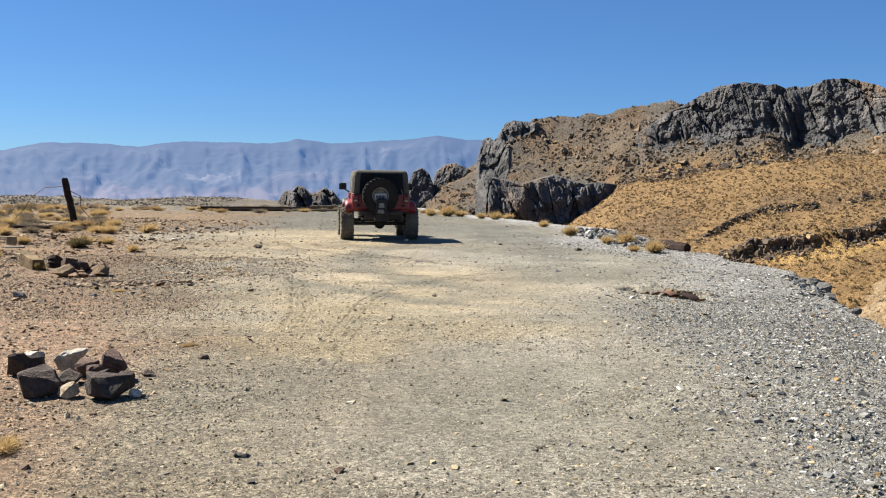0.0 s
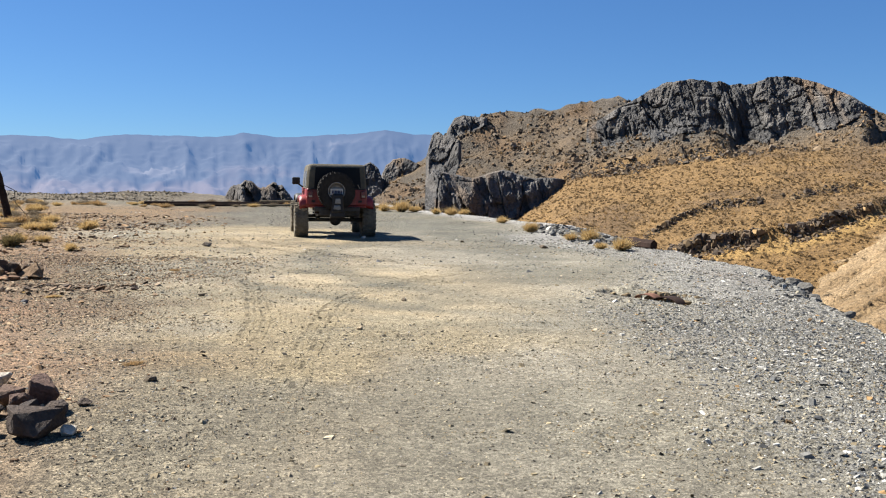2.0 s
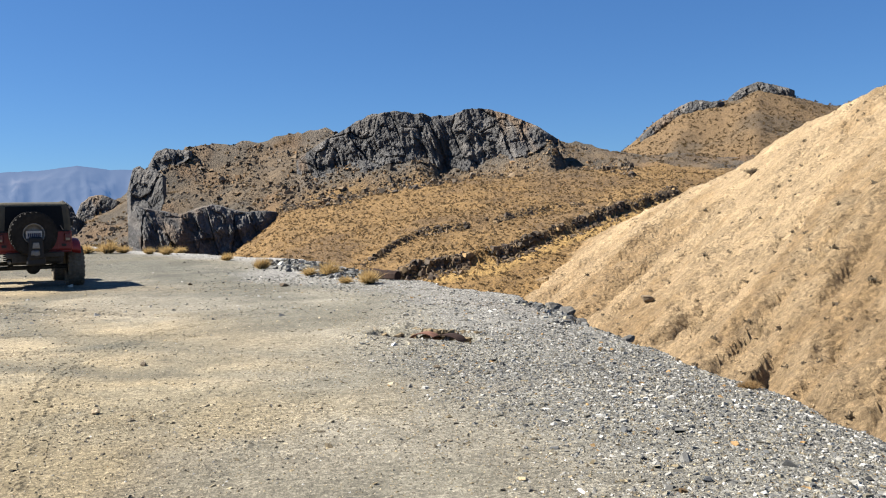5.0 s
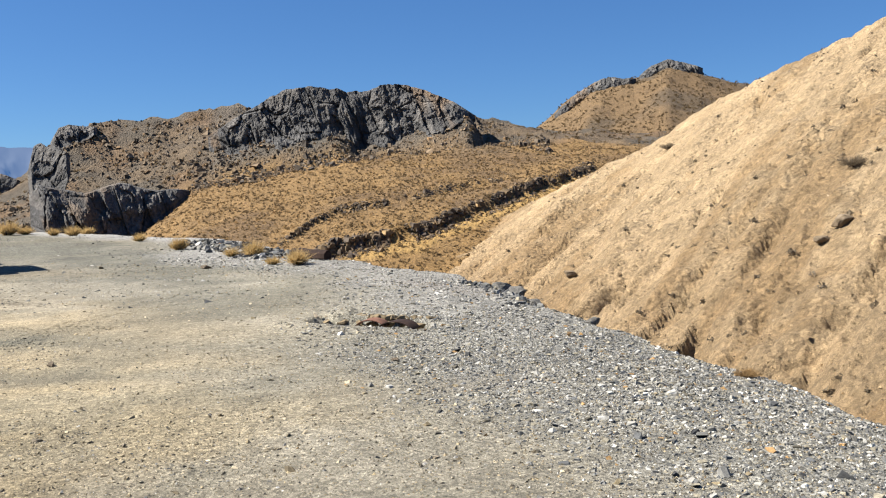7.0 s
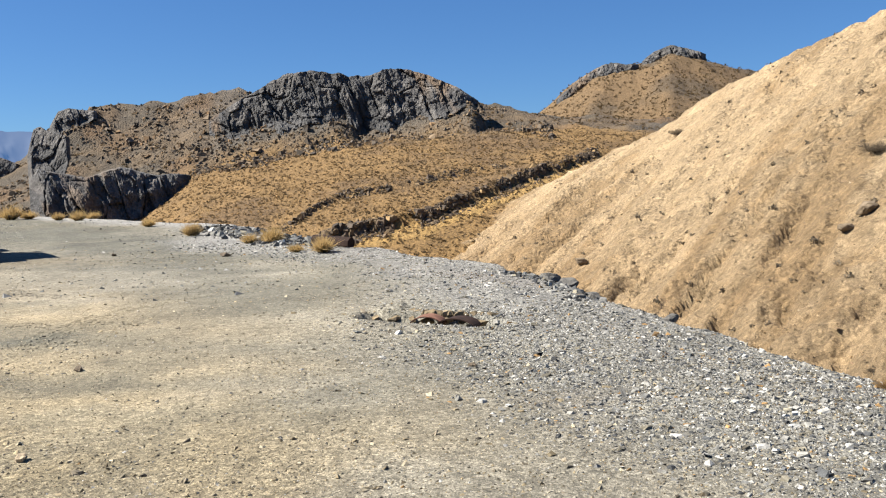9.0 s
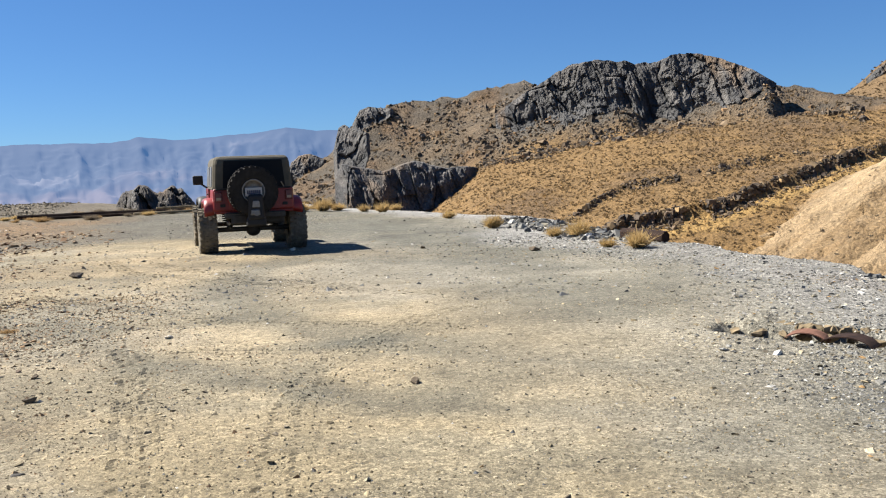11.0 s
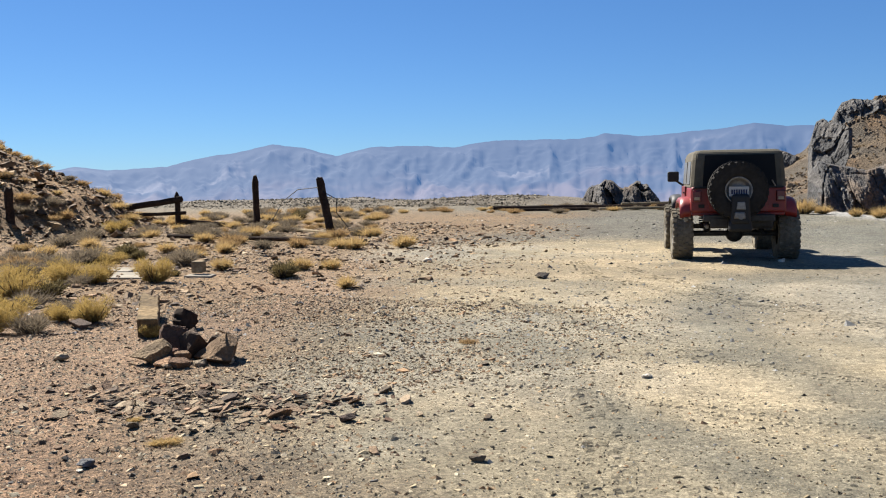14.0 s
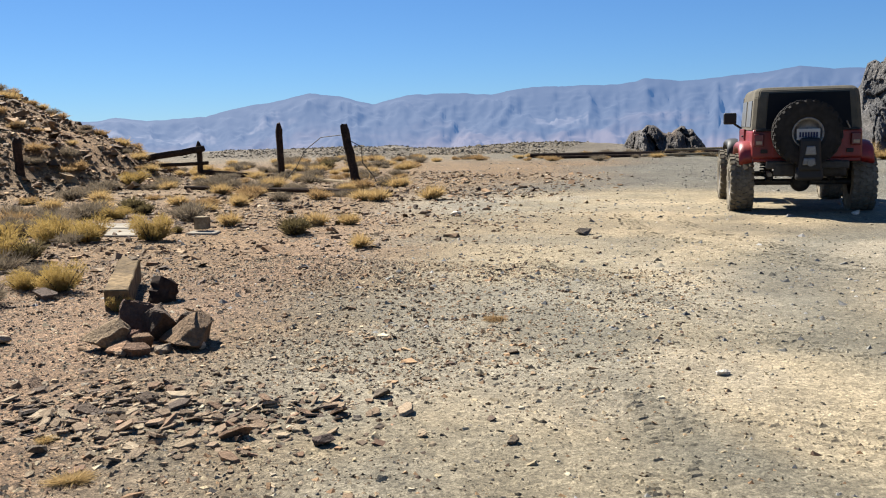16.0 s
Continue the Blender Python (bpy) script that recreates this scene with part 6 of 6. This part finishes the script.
x, y, rs = strew(80000, -10, -0.5, 3.2, 20, lambda x, y, e: smooth(0.0, -2.5, x - 0.1 * (y - 6)) * smooth(24, 7, y) * np.clip(0.55 + 0.6 * fbm(x * 0.9, y * 0.9, 91, 3), 0.1, 1), 751)
chips("gravel", "fine brown stone chips over the dry ground", x, y, np.clip(rs.lognormal(-4.3, 0.45, len(x)), 0.007, 0.045), pick(rs, len(x), REDS + TANS, [3, 3, 2, 3, 2, 2, 3, 2, 2, 3, 2, 2]), 752)
x, y, rs = strew(170000, -3, 5.8, 2.6, 21, lambda x, y, e: smooth(24, 4, y) * np.clip(0.3 + 0.7 * fbm(x * 0.8, y * 0.8, 92, 3), 0.04, 1) * (1 - 0.4 * dust(x, y, e)), 753)
chips("gravel", "fine tan and grey stone chips over the terrace", x, y, np.clip(rs.lognormal(-4.35, 0.45, len(x)), 0.007, 0.04), pick(rs, len(x), TANS + GREYS, [7, 4, 5, 2, 0.7, 3, 1, 0.6, 0.5, 1.5, 2, 0.8, 0.1]), 754)
x, y, rs = strew(110000, -4.2, 4.2, 2.6, 12, lambda x, y, e: smooth(15, 5, y) * np.clip(0.6 + 0.6 * fbm(x * 0.6, y * 0.6, 94, 3), 0.15, 1), 757)
chips("gravel", "fine grit thickly strewn over the terrace", x, y, np.clip(rs.lognormal(-4.45, 0.4, len(x)), 0.007, 0.03), pick(rs, len(x), TANS + GREYS, [8, 5, 6, 4, 2, 4, 1, 1, 1.5, 1, 2, 0.6, 0.3]), 758)
x, y, rs = strew(90000, -8.5, -1.8, 9.0, 17, lambda x, y, e: smooth(-1.6, -3.5, x) * np.clip(0.6 + 0.6 * fbm(x * 0.9, y * 0.9, 95, 3), 0.12, 1), 759)
chips("gravel", "brown grit and chips about the rock heap", x, y, np.clip(rs.lognormal(-4.0, 0.45, len(x)), 0.01, 0.06), pick(rs, len(x), REDS + TANS, [4, 3, 3, 3, 2, 3, 3, 2, 2, 3, 1, 2]), 760)
x, y, rs = strew(16000, -22, -5, 15, 34, lambda x, y, e: smooth(-5.0, -8.5, x) * np.clip(0.6 + 0.5 * fbm(x * 0.6, y * 0.6, 93, 3), 0.1, 1), 755)
shards("gravel", "brown shale chips among the dry bushes", x, y, np.clip(rs.lognormal(-2.9, 0.5, len(x)), 0.025, 0.2), pick(rs, len(x), REDS, [4, 3, 2, 2, 2, 1]), 756, 0.35)
# coarser stones over the middle distance
x, y, rs = strew(42000, -14, 6.5, 14, 50, lambda x, y, e: np.clip(0.25 + 0.6 * fbm(x * 0.3, y * 0.3, 87, 3), 0.03, 1), 709)
chips("gravel", "scattered pale and dark stones across the terrace", x, y, np.clip(rs.lognormal(-3.5, 0.45, len(x)), 0.018, 0.13), pick(rs, len(x), GREYS, [2, 5, 5, 1, 4, 0.5, 0.1]), 710)
# the gravel berm at the terrace's far side
x, y, rs = strew(9000, -34, -12, 48, 55.5, lambda x, y, e: np.clip(0.7 + 0.3 * fbm(x * 0.3, y * 0.3, 88, 3), 0, 1), 711)
shards("gravel", "bank of grey brown waste rock along the terrace", x, y, np.clip(rs.lognormal(-3.0, 0.45, len(x)), 0.03, 0.16), pick(rs, len(x), TANS, [2, 5, 1, 3, 1, 4]), 712, 0.7)
# the heap of dark and white rubble at the brink
rs = np.random.RandomState(713)
n = 1500
y = rs.uniform(21.5, 29, n)
x = rs.normal(5.3, 0.45, n) - 0.06 * (y - 22)
shards("rubble", "dark and white rubble banked at the brink", x, y, np.clip(rs.lognormal(-2.7, 0.5, n), 0.04, 0.2), pick(rs, n, GREYS, [2, 5, 9, 1, 2, 1, 0.1]), 714, 0.6, 0.35)
n = 420
y = rs.uniform(12.3, 15.4, n)
x = np.interp(y, EDGE_Y, EDGE_X) - 0.25 + rs.normal(0, 0.16, n)
shards("rubble", "dark broken rubble at the brink of the ravine", x, y, np.clip(rs.lognormal(-2.95, 0.5, n), 0.03, 0.16), pick(rs, n, GREYS, [1, 5, 9, 0.3, 1, 0.1, 0.1]), 763, 0.6, 0.1)
# talus on the mound
rs = np.random.RandomState(715)
n = 17000
x, y = rs.uniform(-34, -12, n), rs.uniform(12, 36, n)
ok = mound(x, y) > 0.03
x, y = x[ok], y[ok]
shards("talus", "brown shale talus covering the mound", x, y, np.clip(rs.lognormal(-2.2, 0.5, len(x)), 0.05, 0.5), pick(rs, len(x), [(0.36, 0.21, 0.09), (0.45, 0.28, 0.125), (0.23, 0.135, 0.065), (0.54, 0.37, 0.18)], [4, 3, 3, 1]), 716, 0.4)
# stones and clods on the tan spur
rs = np.random.RandomState(717)
n = 30000
az, r = rs.uniform(25, 60, n), 16 + 89 * rs.uniform(0, 1, n) ** 1.3
x, y = polar_place(az, r)
k = land(x, y)[1]
ok = k == 2
x, y, r = x[ok], y[ok], r[ok]
chips("stones", "tan stones and clods strewn on the sandy slope", x, y, np.clip(rs.lognormal(-2.75, 0.5, len(x)), 0.03, 0.3), pick(rs, len(x), [(0.45, 0.32, 0.175), (0.38, 0.25, 0.125), (0.28, 0.19, 0.11), (0.54, 0.42, 0.27)], [5, 3, 3, 1.5]), 718)
# broken strata that crop out in lines across the ochre hillside
rs = np.random.RandomState(723)
for (azs, els), shift, n, wide, big, lab in ((LEDGE_A, 0.0, 1700, 0.0009, 0.2, "thin broken rock ledge across the ochre hillside"), (LEDGE_B, 0.001, 5600, 0.0018, 0.25, "dark broken rock ledge above the ravine"),
                                             (LEDGE_B, 0.0085, 1500, 0.0011, 0.22, "upper line of broken rock on the hillside"), (LEDGE_B, -0.008, 1300, 0.0013, 0.22, "lower line of broken rock above the ravine")):
    az = azs[0] + (azs[-1] - azs[0]) * rs.uniform(0, 1, n)
    keep = fbm(az * 1.3, az * 0.2, 57, 3) + rs.uniform(-0.5, 0.9, n) > 0
    az = az[keep]
    el = np.interp(az, azs, els) + shift + rs.normal(0, wide, len(az)) + 0.0015 * fbm(az * 1.1, az * 0.7, 57, 2)
    table = np.linspace(azs[0], azs[-1], 40)
    steps = np.linspace(-0.012, 0.016, 15)
    grid = np.array([[hillside_range(a, np.interp(a, azs, els) + q) for q in steps] for a in table])
    ia = np.clip(((az - azs[0]) / (azs[-1] - azs[0]) * 39).astype(int), 0, 38)
    fa = (az - table[ia]) / (table[1] - table[0])
    iq = np.clip(np.round((el - np.interp(az, azs, els) - steps[0]) / (steps[1] - steps[0])).astype(int), 0, 14)
    r = grid[ia, iq] * (1 - fa) + grid[ia + 1, iq] * fa + rs.normal(0, 0.5, len(az))
    x, y = polar_place(az, r)
    shards("rock_ledge", lab, x, y, np.clip(rs.lognormal(np.log(big), 0.5, len(x)), 0.08, 0.9), pick(rs, len(x), [(0.20, 0.145, 0.095), (0.14, 0.108, 0.08), (0.30, 0.21, 0.115), (0.42, 0.28, 0.13)], [5, 4, 3, 1]), 724, 0.7, 0.2)
# broken rock over the upper hill
rs = np.random.RandomState(719)
n = 30000
az, r = rs.uniform(-4, 34, n), rs.uniform(150, 226, n)
x, y = polar_place(az, r)
k = land(x, y)[1]
ok = (k == 3) & (fbm(x * 0.05, y * 0.05, 720, 4) + rs.uniform(-0.6, 0.6, n) > 0.15) & (r > 165 + 8 * fbm(x * 0.05, y * 0.05, 63, 4))
x, y = x[ok], y[ok]
shards("rock_debris", "grey brown broken rock covering the upper hill", x, y, np.clip(rs.lognormal(-1.1, 0.5, len(x)), 0.2, 1.5), pick(rs, len(x), [(0.21, 0.165, 0.118), (0.14, 0.115, 0.09), (0.27, 0.195, 0.12), (0.30, 0.185, 0.09)], [3, 2, 4, 2]), 721, 0.8, 0.1)


# ---- tyre prints pressed into the dust ----
def tyre_prints(paths, wide=0.30, step=0.045, seed=730):
    rs = np.random.RandomState(seed)
    X, Y, D = [], [], []
    for pts in paths:
        p = np.array(pts)
        seg = np.hypot(*np.diff(p, axis=0).T)
        s = np.concatenate([[0], np.cumsum(seg)])
        u = np.arange(0, s[-1], step)
        px, py = np.interp(u, s, p[:, 0]), np.interp(u, s, p[:, 1])
        a = np.arctan2(np.gradient(py), np.gradient(px))
        for k, off in enumerate((-0.36, -0.12, 0.12, 0.36)):
            keep = rs.uniform(0, 1, len(u)) < 0.75
            sh = step * 0.5 * (k % 2)
            X.append((px - np.sin(a) * off * wide + np.cos(a) * sh)[keep])
            Y.append((py + np.cos(a) * off * wide + np.sin(a) * sh)[keep])
            D.append((a + (0.5 if k % 2 else -0.5))[keep])
    x, y, d = np.concatenate(X), np.concatenate(Y), np.concatenate(D)
    n = len(x)
    x, y = x + rs.normal(0, 0.008, n), y + rs.normal(0, 0.008, n)
    z, kind, az, r, e, el = land(x, y)
    tone = tones(x, y, z, kind, az, r, e, el) * 1.08
    L, W, H = wide * 0.085 * rs.uniform(0.6, 1.3, n), 0.011 * rs.uniform(0.7, 1.3, n), 0.0064 * rs.uniform(0.4, 1.4, n)
    c, s_ = np.cos(d + np.pi / 2), np.sin(d + np.pi / 2)
    base = []
    for a, b, h in ((-1, -1.3, -0.3), (1, -1.3, -0.3), (1, 1.3, -0.3), (-1, 1.3, -0.3), (-0.75, 0.0, 1), (0.75, 0.0, 1)):
        base.append(np.stack([x + c * a * L - s_ * b * W, y + s_ * a * L + c * b * W, z + H * h], 1))
    V = np.stack(base, 1).reshape(-1, 3)
    k = np.arange(n)[:, None] * 6
    F = np.concatenate([k + np.array(q) for q in ((0, 1, 5), (0, 5, 4), (2, 3, 4), (2, 4, 5), (0, 4, 3), (1, 2, 5))], 0)
    ob = sheet("tyre_prints", V, F, M_ground, np.repeat(np.c_[tone, np.full(n, 0.15)], 6, axis=0), flat=True)
    return tagged(ob, "lines of tyre prints pressed into the tan dust", "tyre prints", kind="stuff")


tyre_prints([[(-0.98, 6.5), (-0.95, 9.2), (-0.88, 10.9), (-0.70, 11.8), (-0.34, 12.7), (0.38, 13.9), (1.6, 14.9)],
             [(-1.5, 8.6), (-1.57, 9.75), (-1.75, 10.7), (-1.9, 11.7), (-2.0, 12.4), (-2.2, 13.0)],
             [(0.6, 13.2), (-0.5, 13.7), (-1.55, 14.3), (-2.26, 15.2), (-3.18, 16.1), (-4.16, 17.5)],
             [(0.2, 15.6), (-0.8, 16.8), (-2.03, 18.3), (-3.23, 19.7), (-3.72, 20.7), (-4.1, 22.0)],
             [(-0.2, 16.6), (-1.4, 18.2), (-2.6, 19.9), (-3.2, 21.2)],
             [(-3.0, 12.95), (-2.61, 12.99), (-1.63, 12.84), (-0.75, 12.58), (0.2, 12.4)],
             [(-2.07, 12.15), (-1.81, 11.06), (-1.73, 10.66), (-1.66, 10.2)]])
